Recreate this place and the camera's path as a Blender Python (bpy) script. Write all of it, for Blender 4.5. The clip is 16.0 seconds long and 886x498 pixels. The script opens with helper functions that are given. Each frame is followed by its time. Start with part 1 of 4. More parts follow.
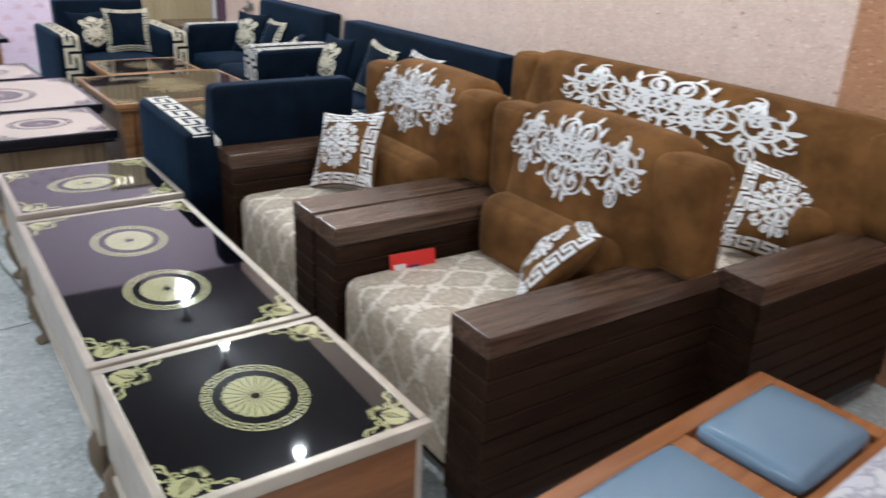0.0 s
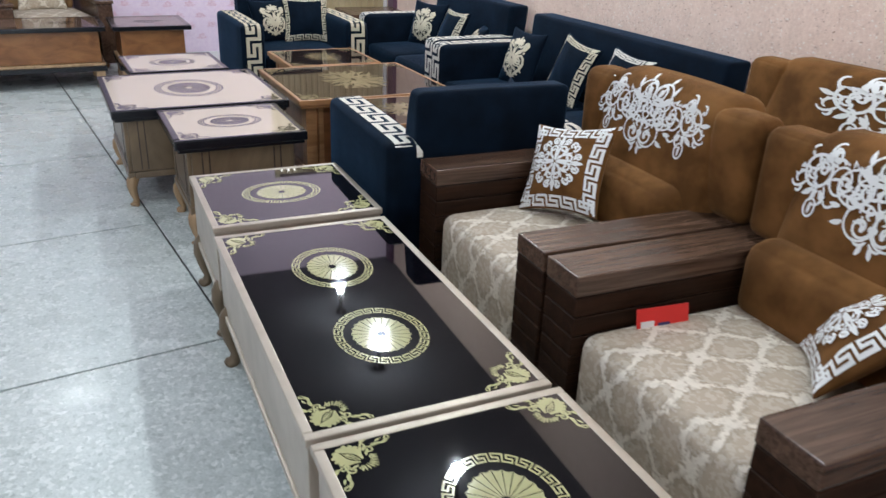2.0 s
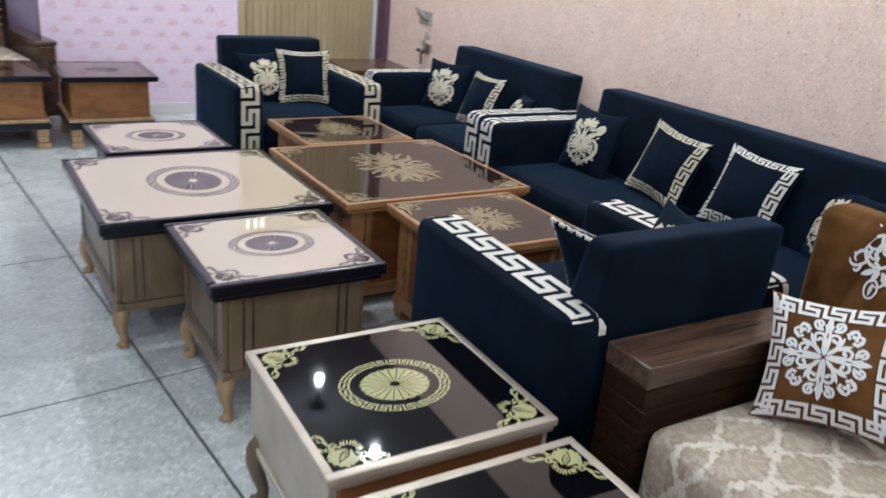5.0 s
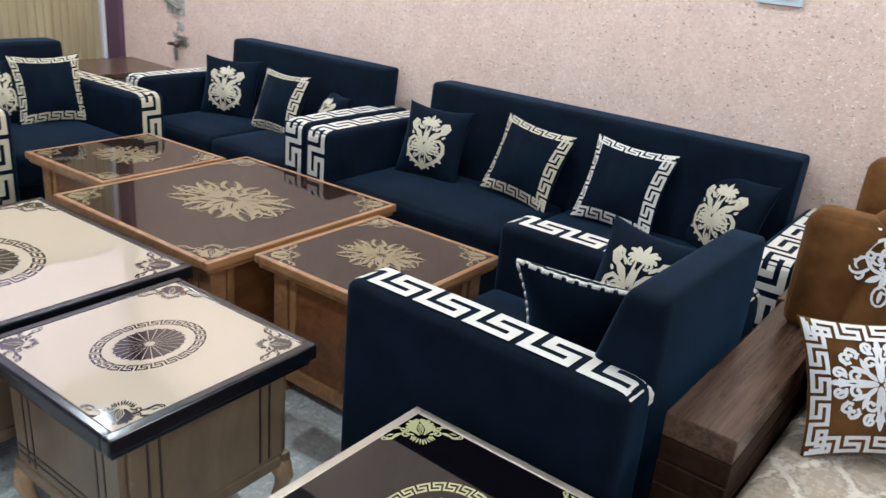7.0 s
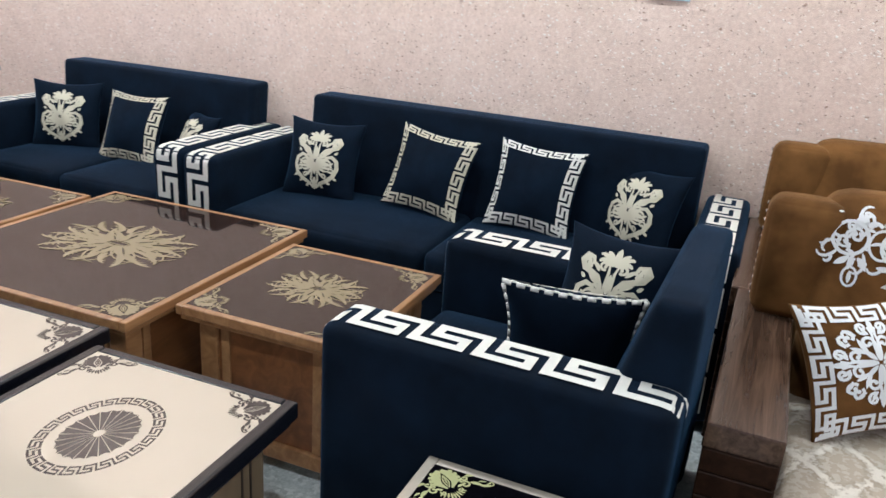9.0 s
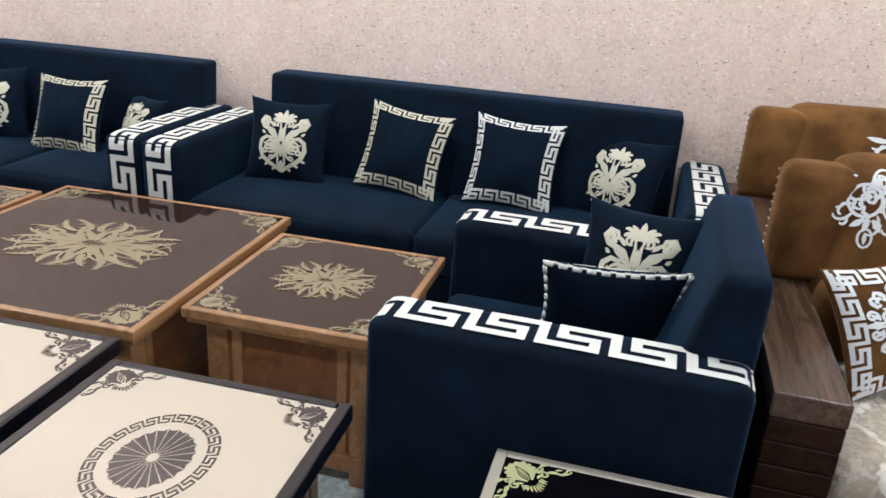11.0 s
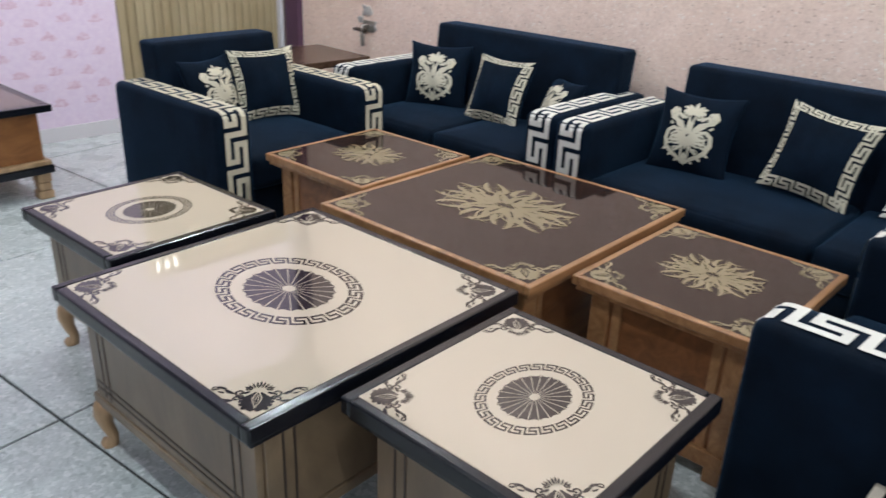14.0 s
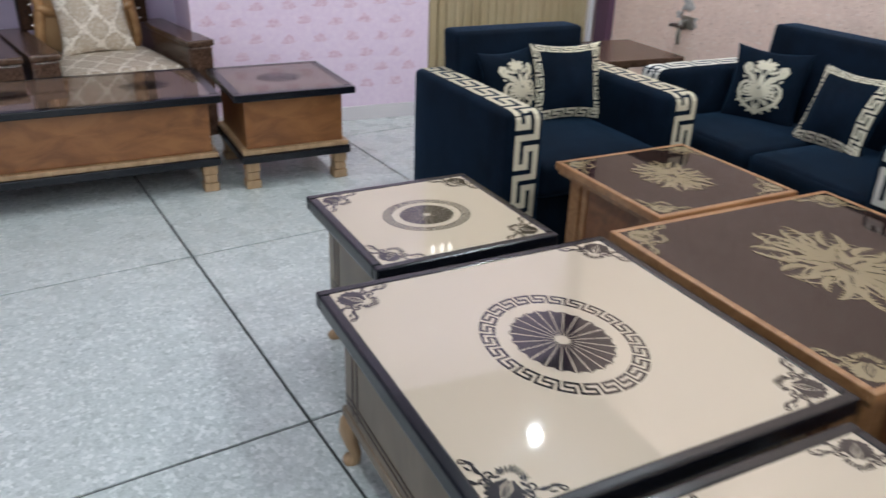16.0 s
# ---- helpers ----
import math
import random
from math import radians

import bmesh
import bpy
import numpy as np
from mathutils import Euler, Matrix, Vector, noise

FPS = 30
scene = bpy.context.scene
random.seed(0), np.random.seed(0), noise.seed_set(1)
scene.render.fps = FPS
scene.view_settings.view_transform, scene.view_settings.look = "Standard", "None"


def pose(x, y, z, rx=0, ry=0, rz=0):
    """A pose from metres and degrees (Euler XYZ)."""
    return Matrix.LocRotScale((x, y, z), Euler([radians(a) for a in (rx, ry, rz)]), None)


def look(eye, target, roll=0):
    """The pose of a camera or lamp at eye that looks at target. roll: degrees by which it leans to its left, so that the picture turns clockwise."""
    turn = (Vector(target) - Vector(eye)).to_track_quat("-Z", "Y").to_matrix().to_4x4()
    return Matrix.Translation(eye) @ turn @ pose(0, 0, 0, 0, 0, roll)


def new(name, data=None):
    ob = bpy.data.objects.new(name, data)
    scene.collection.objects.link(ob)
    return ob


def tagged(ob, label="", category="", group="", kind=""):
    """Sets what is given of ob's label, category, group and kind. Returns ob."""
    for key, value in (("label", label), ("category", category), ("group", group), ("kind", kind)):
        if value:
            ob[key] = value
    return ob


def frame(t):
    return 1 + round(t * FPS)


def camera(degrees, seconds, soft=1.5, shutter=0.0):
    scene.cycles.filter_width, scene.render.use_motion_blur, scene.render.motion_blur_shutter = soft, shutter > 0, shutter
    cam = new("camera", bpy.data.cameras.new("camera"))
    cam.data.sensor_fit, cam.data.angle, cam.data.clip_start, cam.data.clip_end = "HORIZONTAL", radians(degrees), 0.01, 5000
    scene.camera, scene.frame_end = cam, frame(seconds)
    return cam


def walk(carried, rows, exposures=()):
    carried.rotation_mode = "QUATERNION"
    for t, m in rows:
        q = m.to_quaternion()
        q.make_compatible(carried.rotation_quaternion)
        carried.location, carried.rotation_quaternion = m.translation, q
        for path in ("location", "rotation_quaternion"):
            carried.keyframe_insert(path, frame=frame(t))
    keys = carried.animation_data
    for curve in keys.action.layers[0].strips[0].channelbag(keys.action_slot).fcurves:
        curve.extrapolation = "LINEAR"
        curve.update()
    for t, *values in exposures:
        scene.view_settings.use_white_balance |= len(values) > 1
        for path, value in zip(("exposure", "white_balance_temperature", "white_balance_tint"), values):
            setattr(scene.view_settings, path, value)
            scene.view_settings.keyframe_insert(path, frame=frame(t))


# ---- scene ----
cam = camera(59.1, 16.0, 1.5, 0.5)

PATH = [
    (0, (-0.663, 0.303, 1.45), (0.581, 1.674, 0.693), 2.7),
    (0.5, (-0.717, 0.408, 1.455), (0.394, 1.889, 0.698), 1.9),
    (1, (-0.758, 0.534, 1.474), (0.323, 2.038, 0.72), 2.7),
    (1.5, (-0.745, 0.641, 1.455), (0.272, 2.176, 0.675), 2.8),
    (2, (-0.666, 0.819, 1.446), (0.305, 2.371, 0.642), 2.3),
    (2.5, (-0.666, 0.927, 1.458), (0.295, 2.489, 0.658), 2.0),
    (3, (-0.745, 1.146, 1.454), (0.244, 2.702, 0.679), 2.8),
    (3.5, (-0.835, 1.368, 1.479), (0.187, 2.903, 0.706), 3.2),
    (4, (-0.791, 1.567, 1.468), (0.253, 3.087, 0.694), 3.9),
    (4.5, (-0.702, 1.816, 1.484), (0.323, 3.355, 0.722), 3.7),
    (5, (-0.717, 2.101, 1.475), (0.448, 3.557, 0.752), 5.4),
    (7.5, (-0.772, 3.04, 1.458), (0.908, 3.854, 0.74), 4.6),
    (8, (-0.773, 3.12, 1.445), (0.956, 3.856, 0.76), 4.4),
    (10.5, (-0.745, 3.69, 1.404), (1.108, 3.9, 0.682), 3.9),
    (11, (-0.757, 3.704, 1.408), (1.091, 3.934, 0.678), 3.7),
    (11.5, (-0.786, 3.724, 1.421), (1.025, 4.098, 0.659), 2.7),
    (12, (-0.827, 3.746, 1.421), (0.929, 4.305, 0.644), 1.9),
    (12.5, (-0.868, 3.758, 1.416), (0.773, 4.559, 0.6), 2.2),
    (13, (-0.889, 3.755, 1.421), (0.695, 4.668, 0.61), 3.7),
    (13.5, (-0.912, 3.718, 1.431), (0.653, 4.685, 0.647), 3.5),
    (14, (-0.876, 3.705, 1.426), (0.603, 4.788, 0.626), 2.3),
    (14.5, (-0.821, 3.698, 1.417), (0.498, 4.964, 0.605), 1.2),
    (15, (-0.759, 3.738, 1.438), (0.415, 5.141, 0.63), 0.4),
    (15.5, (-0.71, 3.84, 1.423), (0.403, 5.286, 0.605), 1.9),
    (16, (-0.662, 3.994, 1.415), (0.305, 5.522, 0.56), 1.9),
]
walk(cam, [(t, look(eye, target, roll)) for t, eye, target, roll in PATH],
     [(0, -0.05), (2, -0.15), (5, -0.2), (7.5, 0.02), (9, 0.03), (11, 0.09), (13, -0.04), (14.5, -0.26), (15, -0.31), (16, -0.34)])

# ---- light ----
MW = pose(3.204, 8.193, 0, 0, 0, -8.3)   # corner of the two walls; the room lies towards -x and -y of it
CEIL = 3.2
world = bpy.data.worlds.new("world")
scene.world = world
world.use_nodes = True
wn = world.node_tree
wbg = wn.nodes["Background"]
wsky = wn.nodes.new("ShaderNodeTexSky")
wsky.sky_type, wsky.sun_disc, wsky.sun_elevation, wsky.sun_rotation = "NISHITA", False, radians(50), radians(200)
wn.links.new(wsky.outputs["Color"], wbg.inputs["Color"])
wbg.inputs["Strength"].default_value = 0.1


def area_light(name, m, sx, sy, watts, color):
    d = bpy.data.lights.new(name, "AREA")
    d.shape, d.size, d.size_y, d.energy, d.color = "RECTANGLE", sx, sy, watts, color
    ob = new(name, d)
    ob.matrix_world = m
    return ob


# first three and sixth are known from reflections; the rest are added fill
BULBS = [(2.15, 7.2, 60), (2.02, 6.1, 72), (1.72, 4.35, 80), (1.45, 2.3, 62), (1.2, 0.4, 54), (-0.3, 7.45, 49), (-0.5, 5.6, 49), (-0.75, 3.6, 49),
         (-1.0, 1.4, 49), (-3.0, 6.5, 60), (-3.3, 2.5, 60)]   # x, y, watts
COOL = (0.86, 0.95, 1.0)
# added fill light behind the walk, as daylight through an assumed shop front
area_light("added_daylight_fill", MW @ pose(-4.4, -11.0, 1.5, -90, 0, 180), 5.5, 2.6, 70, (0.92, 0.96, 1.0))


# ---- materials ----
def mat(name, color=(0.5, 0.5, 0.5), rough=0.5, metal=0.0, **extra):
    m = bpy.data.materials.new(name)
    m.use_nodes = True
    b = m.node_tree.nodes["Principled BSDF"]
    b.inputs["Base Color"].default_value = (*color, 1)
    b.inputs["Roughness"].default_value = rough
    b.inputs["Metallic"].default_value = metal
    for k, v in extra.items():
        b.inputs[k.replace("_", " ")].default_value = v
    return m


def nd(m, kind, **kw):
    n = m.node_tree.nodes.new(kind)
    for k, v in kw.items():
        if k in n.inputs:
            n.inputs[k].default_value = v
        else:
            n.inputs[k.replace("_", " ")].default_value = v
    return n


def link(m, a, b):
    m.node_tree.links.new(a, b)


def bsdf(m):
    return m.node_tree.nodes["Principled BSDF"]


def coords(m, scale=(1, 1, 1), rot=(0, 0, 0)):
    tc = m.node_tree.nodes.new("ShaderNodeTexCoord")
    mp = m.node_tree.nodes.new("ShaderNodeMapping")
    mp.inputs["Scale"].default_value = scale
    mp.inputs["Rotation"].default_value = [radians(a) for a in rot]
    link(m, tc.outputs["Object"], mp.inputs["Vector"])
    return mp.outputs["Vector"]


def ramp(m, fac, stops):
    r = m.node_tree.nodes.new("ShaderNodeValToRGB")
    e = r.color_ramp.elements
    while len(e) < len(stops):
        e.new(0.5)
    for el, (p, c) in zip(e, stops):
        el.position, el.color = p, (*c, 1)
    link(m, fac, r.inputs["Fac"])
    return r.outputs["Color"]


def mixc(m, fac, a, b, mode="MIX"):
    n = m.node_tree.nodes.new("ShaderNodeMix")
    n.data_type, n.blend_type = "RGBA", mode
    for s, v in ((n.inputs[0], fac), (n.inputs[6], a), (n.inputs[7], b)):
        if hasattr(v, "default_value"):
            link(m, v, s)
        else:
            s.default_value = v if isinstance(v, (int, float)) else (*v, 1)
    return n.outputs[2]


def math_n(m, op, a, b=0.0):
    n = m.node_tree.nodes.new("ShaderNodeMath")
    n.operation = op
    for s, v in ((n.inputs[0], a), (n.inputs[1], b)):
        if hasattr(v, "default_value"):
            link(m, v, s)
        else:
            s.default_value = v
    return n.outputs[0]


def bump(m, height, strength=0.2, dist=0.002):
    n = nd(m, "ShaderNodeBump", Strength=strength, Distance=dist)
    link(m, height, n.inputs["Height"])
    link(m, n.outputs["Normal"], bsdf(m).inputs["Normal"])


def noise_n(m, vec, scale, detail=4.0, rough=0.5):
    n = nd(m, "ShaderNodeTexNoise", Scale=scale, Detail=detail, Roughness=rough)
    link(m, vec, n.inputs["Vector"])
    return n.outputs["Fac"]


def velvet(name, dark, light, sheen=(0.5, 0.5, 0.5), weight=0.4, nap=(0.3, 0.78)):
    m = mat(name, dark, 0.85)
    b = bsdf(m)
    v = coords(m)
    f = noise_n(m, v, 7, 3, 0.6)
    g = noise_n(m, v, 900, 2)
    c = ramp(m, f, [(nap[0], dark), (nap[1], light)])
    c = mixc(m, 0.25, c, ramp(m, g, [(0.35, dark), (0.7, light)]))
    link(m, c, b.inputs["Base Color"])
    b.inputs["Sheen Weight"].default_value = weight
    b.inputs["Sheen Roughness"].default_value = 0.35
    b.inputs["Sheen Tint"].default_value = (*sheen, 1)
    b.inputs["Specular IOR Level"].default_value = 0.1
    bump(m, math_n(m, "ADD", math_n(m, "MULTIPLY", f, 1.5), g), 0.25, 0.003)
    return m


def wood(name, a, b_, rough=0.35, axis="x", stretch=14.0, scale=3.0, coat=0.0):
    m = mat(name, a, rough)
    v = coords(m, tuple(1 if k == axis else stretch for k in "xyz"))
    d = noise_n(m, v, scale * 0.5, 2, 0.5)
    w = nd(m, "ShaderNodeTexNoise", Scale=scale, Detail=8.0, Roughness=0.62, Distortion=1.2)
    link(m, v, w.inputs["Vector"])
    f = math_n(m, "ADD", math_n(m, "MULTIPLY", w.outputs["Fac"], 0.75), math_n(m, "MULTIPLY", d, 0.25))
    link(m, ramp(m, f, [(0.36, a), (0.5, tuple((x + y) / 2 for x, y in zip(a, b_))), (0.62, b_)]), bsdf(m).inputs["Base Color"])
    bump(m, f, 0.12, 0.001)
    bsdf(m).inputs["Coat Weight"].default_value = coat
    bsdf(m).inputs["Coat Roughness"].default_value = 0.12
    return m


NAVY = velvet("navy_velvet", (0.0007, 0.0023, 0.0056), (0.0042, 0.0130, 0.0285), (0.07, 0.19, 0.36), 0.45, (0.25, 0.8))
BROWN = velvet("brown_velvet", (0.080, 0.034, 0.010), (0.215, 0.098, 0.031), (0.9, 0.6, 0.33), 0.25, (0.36, 0.66))
WHITE_PRINT = mat("white_woven_trim", (0.72, 0.70, 0.64), 0.75)
GOLD_PRINT = mat("pale_gold_woven_trim", (0.60, 0.55, 0.42), 0.65)
SILVER_EMB = mat("silver_white_embroidery", (0.82, 0.81, 0.79), 0.5)
for m_ in (WHITE_PRINT, GOLD_PRINT, SILVER_EMB):
    fz = noise_n(m_, coords(m_), 700, 2)
    bump(m_, fz, 0.3, 0.001)
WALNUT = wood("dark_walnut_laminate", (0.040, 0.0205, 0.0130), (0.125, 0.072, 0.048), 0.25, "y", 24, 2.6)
# darker copy of the same walnut; the shade of side faces is in its colour
WALNUT_SHADED = wood("dark_walnut_shaded", (0.014, 0.0058, 0.0030), (0.036, 0.0160, 0.0085), 0.55, "y", 16, 2.2)
bsdf(WALNUT_SHADED).inputs["Specular IOR Level"].default_value = 0.12
OLIVE = wood("grey_brown_veneer", (0.135, 0.092, 0.054), (0.215, 0.152, 0.092), 0.35, "z", 2.2, 2.6, 0.2)
HONEY = wood("honey_wood", (0.25, 0.115, 0.045), (0.42, 0.22, 0.10), 0.35, "x", 9, 2.5, 0.15)
HONEY_PANEL = wood("red_brown_wood_panel", (0.14, 0.05, 0.016), (0.26, 0.10, 0.035), 0.4, "x", 9, 2.0, 0.15)
BURL = wood("orange_burl_veneer", (0.17, 0.062, 0.017), (0.30, 0.125, 0.040), 0.4, "x", 2, 5.0, 0.2)
PALE_WOOD = wood("pale_turned_wood", (0.30, 0.18, 0.09), (0.48, 0.32, 0.18), 0.4, "z", 7, 3)
ORANGE_WOOD = wood("orange_bench_wood", (0.26, 0.085, 0.025), (0.42, 0.16, 0.055), 0.35, "x", 12, 2.5, 0.2)
BLACK_LAC = mat("black_lacquered_wood", (0.006, 0.007, 0.011), 0.2, Specular_IOR_Level=0.4)
BLACK_GLASS = mat("black_glass_top", (0.003, 0.0025, 0.004), 0.03, Specular_IOR_Level=0.30)
BROWN_GLASS = mat("smoked_brown_glass_top", (0.030, 0.0165, 0.0125), 0.04, Specular_IOR_Level=0.34)
CREAM_GLASS = mat("cream_back_painted_glass_top", (0.56, 0.475, 0.37), 0.04, Specular_IOR_Level=0.6)
MAUVE_GLASS = mat("brown_printed_glass_top", (0.16, 0.10, 0.07), 0.05, Specular_IOR_Level=0.6)
GOLD_ON_GLASS = mat("gold_print_under_glass", (0.46, 0.45, 0.23), 0.08, Specular_IOR_Level=0.6)
TAN_ON_GLASS = mat("antique_gold_print_under_glass", (0.27, 0.215, 0.125), 0.08, Specular_IOR_Level=0.6)
DARK_ON_GLASS = mat("black_print_under_glass", (0.018, 0.014, 0.016), 0.06, Specular_IOR_Level=0.6)
CHAMPAGNE = mat("champagne_gold_paint", (0.48, 0.38, 0.28), 0.32, 0.25)
vv = coords(CHAMPAGNE)
link(CHAMPAGNE, ramp(CHAMPAGNE, noise_n(CHAMPAGNE, vv, 9, 5), [(0.3, (0.40, 0.345, 0.275)), (0.7, (0.53, 0.465, 0.385))]), bsdf(CHAMPAGNE).inputs["Base Color"])
BRASS_LEG = mat("dull_bronze_paint", (0.16, 0.115, 0.07), 0.4, 0.2)
NAIL = mat("nickel_upholstery_nail", (0.7, 0.68, 0.62), 0.25, 1.0)
RED = mat("red_printed_card", (0.72, 0.03, 0.025), 0.4)
CARD_INK = mat("dark_blue_card_print", (0.03, 0.03, 0.12), 0.5)
CARD_WHITE = mat("white_card_print", (0.75, 0.7, 0.68), 0.5)
PURPLE = mat("purple_painted_trim", (0.10, 0.045, 0.085), 0.5)
WHITE_PAINT = mat("white_gloss_trim", (0.72, 0.69, 0.72), 0.45)
BLUE_PAD = mat("grey_blue_leatherette", (0.17, 0.27, 0.37), 0.3)
bump(BLUE_PAD, noise_n(BLUE_PAD, coords(BLUE_PAD), 60, 4), 0.1, 0.002)
GREY_METAL = mat("dull_grey_metal", (0.32, 0.30, 0.27), 0.45, 0.7)
DARK_METAL = mat("dark_bronze_metal", (0.08, 0.06, 0.05), 0.4, 0.6)
BULB_GLOW = mat("lit_bulb", (1, 1, 1), 0.4)
bsdf(BULB_GLOW).inputs["Emission Color"].default_value = (*COOL, 1)
bsdf(BULB_GLOW).inputs["Emission Strength"].default_value = 30
GAP_GLOW = mat("daylight_gap", (1, 1, 1), 0.5)
bsdf(GAP_GLOW).inputs["Emission Color"].default_value = (1, 0.97, 0.9, 1)
bsdf(GAP_GLOW).inputs["Emission Strength"].default_value = 9

# dimness is put into the colour, so the black glass reflects a dark ceiling
CEILING_M = mat("darkened_grey_ceiling", (0.16, 0.16, 0.175), 0.8)
bump(CEILING_M, noise_n(CEILING_M, coords(CEILING_M), 40, 5), 0.1, 0.003)
PLAIN_WALL = mat("pale_lilac_wall_paint", (0.55, 0.47, 0.60), 0.7)
link(PLAIN_WALL, ramp(PLAIN_WALL, noise_n(PLAIN_WALL, coords(PLAIN_WALL), 3, 6), [(0.3, (0.50, 0.42, 0.56)), (0.7, (0.60, 0.52, 0.66))]), bsdf(PLAIN_WALL).inputs["Base Color"])


def flake_plaster(name, base, tint, fleck_d, fleck_l):
    m = mat(name, base, 0.8)
    v = coords(m)
    c = ramp(m, noise_n(m, v, 1.6, 6, 0.62), [(0.3, base), (0.7, tint)])
    c = mixc(m, 0.45, c, ramp(m, noise_n(m, v, 9, 7, 0.7), [(0.36, tuple(x * 0.80 for x in base)), (0.5, base), (0.66, tuple(min(1, x * 1.12) for x in tint))]))
    fine = noise_n(m, v, 55, 8, 0.75)
    c = mixc(m, 0.38, c, ramp(m, fine, [(0.36, tuple(x * 0.70 for x in base)), (0.5, base), (0.64, tuple(min(1, x * 1.2) for x in tint))]))
    relief = fine
    for scale, cut, squash, light, dark in ((16.0, 0.28, 1.3, 0.91, 0.03), (36.0, 0.38, 1.5, 0.86, 0.055), (80.0, 0.42, 1.4, 0.86, 0.07)):
        vo = nd(m, "ShaderNodeTexVoronoi", Scale=scale, Randomness=1.0)
        warp = nd(m, "ShaderNodeTexNoise", Scale=38.0, Detail=3.0)
        link(m, coords(m, (1, 1, squash), (0, 0, 0)), warp.inputs["Vector"])
        bent = nd(m, "ShaderNodeVectorMath")
        bent.operation = "MULTIPLY_ADD"
        bent.inputs[1].default_value = (0.03, 0.03, 0.03)
        link(m, warp.outputs["Color"], bent.inputs[0])
        link(m, coords(m, (1, 1, squash)), bent.inputs[2])
        link(m, bent.outputs[0], vo.inputs["Vector"])
        spot = ramp(m, vo.outputs["Distance"], [(cut * 0.55, (1, 1, 1)), (cut, (0, 0, 0))])
        tone = nd(m, "ShaderNodeSeparateColor")
        link(m, vo.outputs["Color"], tone.inputs[0])
        pale = ramp(m, tone.outputs[0], [(light, (0, 0, 0)), (light + 0.02, (1, 1, 1))])
        deep = ramp(m, tone.outputs[0], [(dark, (1, 1, 1)), (dark + 0.02, (0, 0, 0))])
        lit = math_n(m, "MULTIPLY", spot, pale)
        dim = math_n(m, "MULTIPLY", spot, deep)
        c = mixc(m, math_n(m, "MULTIPLY", lit, 0.95), c, fleck_l)
        c = mixc(m, math_n(m, "MULTIPLY", dim, 0.85), c, fleck_d)
        relief = math_n(m, "ADD", relief, math_n(m, "MULTIPLY", math_n(m, "ADD", lit, dim), 0.9))
    link(m, c, bsdf(m).inputs["Base Color"])
    bump(m, relief, 0.6, 0.008)
    return m


PINK = flake_plaster("pink_flake_plaster", (0.83, 0.615, 0.510), (0.90, 0.715, 0.625), (0.42, 0.23, 0.16), (0.93, 0.86, 0.80))
ORANGE = flake_plaster("orange_flake_plaster", (0.52, 0.25, 0.13), (0.58, 0.30, 0.17), (0.28, 0.1, 0.05), (0.75, 0.5, 0.35))

FLORAL = mat("lilac_floral_wallpaper", (0.62, 0.5, 0.66), 0.55)
v_ = coords(FLORAL)
fine_ = noise_n(FLORAL, v_, 30, 5, 0.65)
c_ = ramp(FLORAL, fine_, [(0.3, (0.76, 0.61, 0.78)), (0.7, (0.85, 0.72, 0.85))])
link(FLORAL, c_, bsdf(FLORAL).inputs["Base Color"])
FLOWER_M = mat("rose_pink_wallpaper_print", (0.60, 0.36, 0.48), 0.55)
link(FLOWER_M, ramp(FLOWER_M, noise_n(FLOWER_M, coords(FLOWER_M), 45, 4, 0.6), [(0.35, (0.66, 0.42, 0.56)), (0.6, (0.80, 0.64, 0.77))]), bsdf(FLOWER_M).inputs["Base Color"])

SHUTTER_M = mat("beige_painted_metal", (0.42, 0.34, 0.20), 0.4)
link(SHUTTER_M, ramp(SHUTTER_M, noise_n(SHUTTER_M, coords(SHUTTER_M, (1, 1, 0.3)), 5, 6), [(0.3, (0.36, 0.28, 0.16)), (0.7, (0.46, 0.38, 0.24))]), bsdf(SHUTTER_M).inputs["Base Color"])

TERRAZZO = mat("grey_green_terrazzo", (0.5, 0.54, 0.52), 0.28)
v_ = coords(TERRAZZO)
vo_ = nd(TERRAZZO, "ShaderNodeTexVoronoi", Scale=75.0)
link(TERRAZZO, v_, vo_.inputs["Vector"])
vo2_ = nd(TERRAZZO, "ShaderNodeTexVoronoi", Scale=160.0)
link(TERRAZZO, v_, vo2_.inputs["Vector"])
chip_ = ramp(TERRAZZO, vo_.outputs["Color"], [(0.12, (0.40, 0.45, 0.445)), (0.3, (0.57, 0.62, 0.61)), (0.68, (0.66, 0.705, 0.70)), (0.8, (0.95, 0.97, 0.97))])
chip2_ = ramp(TERRAZZO, vo2_.outputs["Color"], [(0.2, (0.52, 0.57, 0.56)), (0.8, (0.76, 0.80, 0.80))])
c_ = mixc(TERRAZZO, 0.48, chip_, chip2_)
c_ = mixc(TERRAZZO, 0.5, c_, ramp(TERRAZZO, noise_n(TERRAZZO, v_, 2.2, 5, 0.6), [(0.3, (0.86, 0.88, 0.87)), (0.7, (1, 1, 1))]), "MULTIPLY")
oi_ = TERRAZZO.node_tree.nodes.new("ShaderNodeObjectInfo")
c_ = mixc(TERRAZZO, 0.12, c_, ramp(TERRAZZO, oi_.outputs["Random"], [(0, (0.6, 0.62, 0.6)), (1, (1, 1, 1))]), "MULTIPLY")
link(TERRAZZO, c_, bsdf(TERRAZZO).inputs["Base Color"])
link(TERRAZZO, ramp(TERRAZZO, noise_n(TERRAZZO, v_, 6, 6), [(0.3, (0.2, 0.2, 0.2)), (0.7, (0.38, 0.38, 0.38))]), bsdf(TERRAZZO).inputs["Roughness"])
JOINT = mat("dark_joint_strip", (0.045, 0.05, 0.05), 0.7)

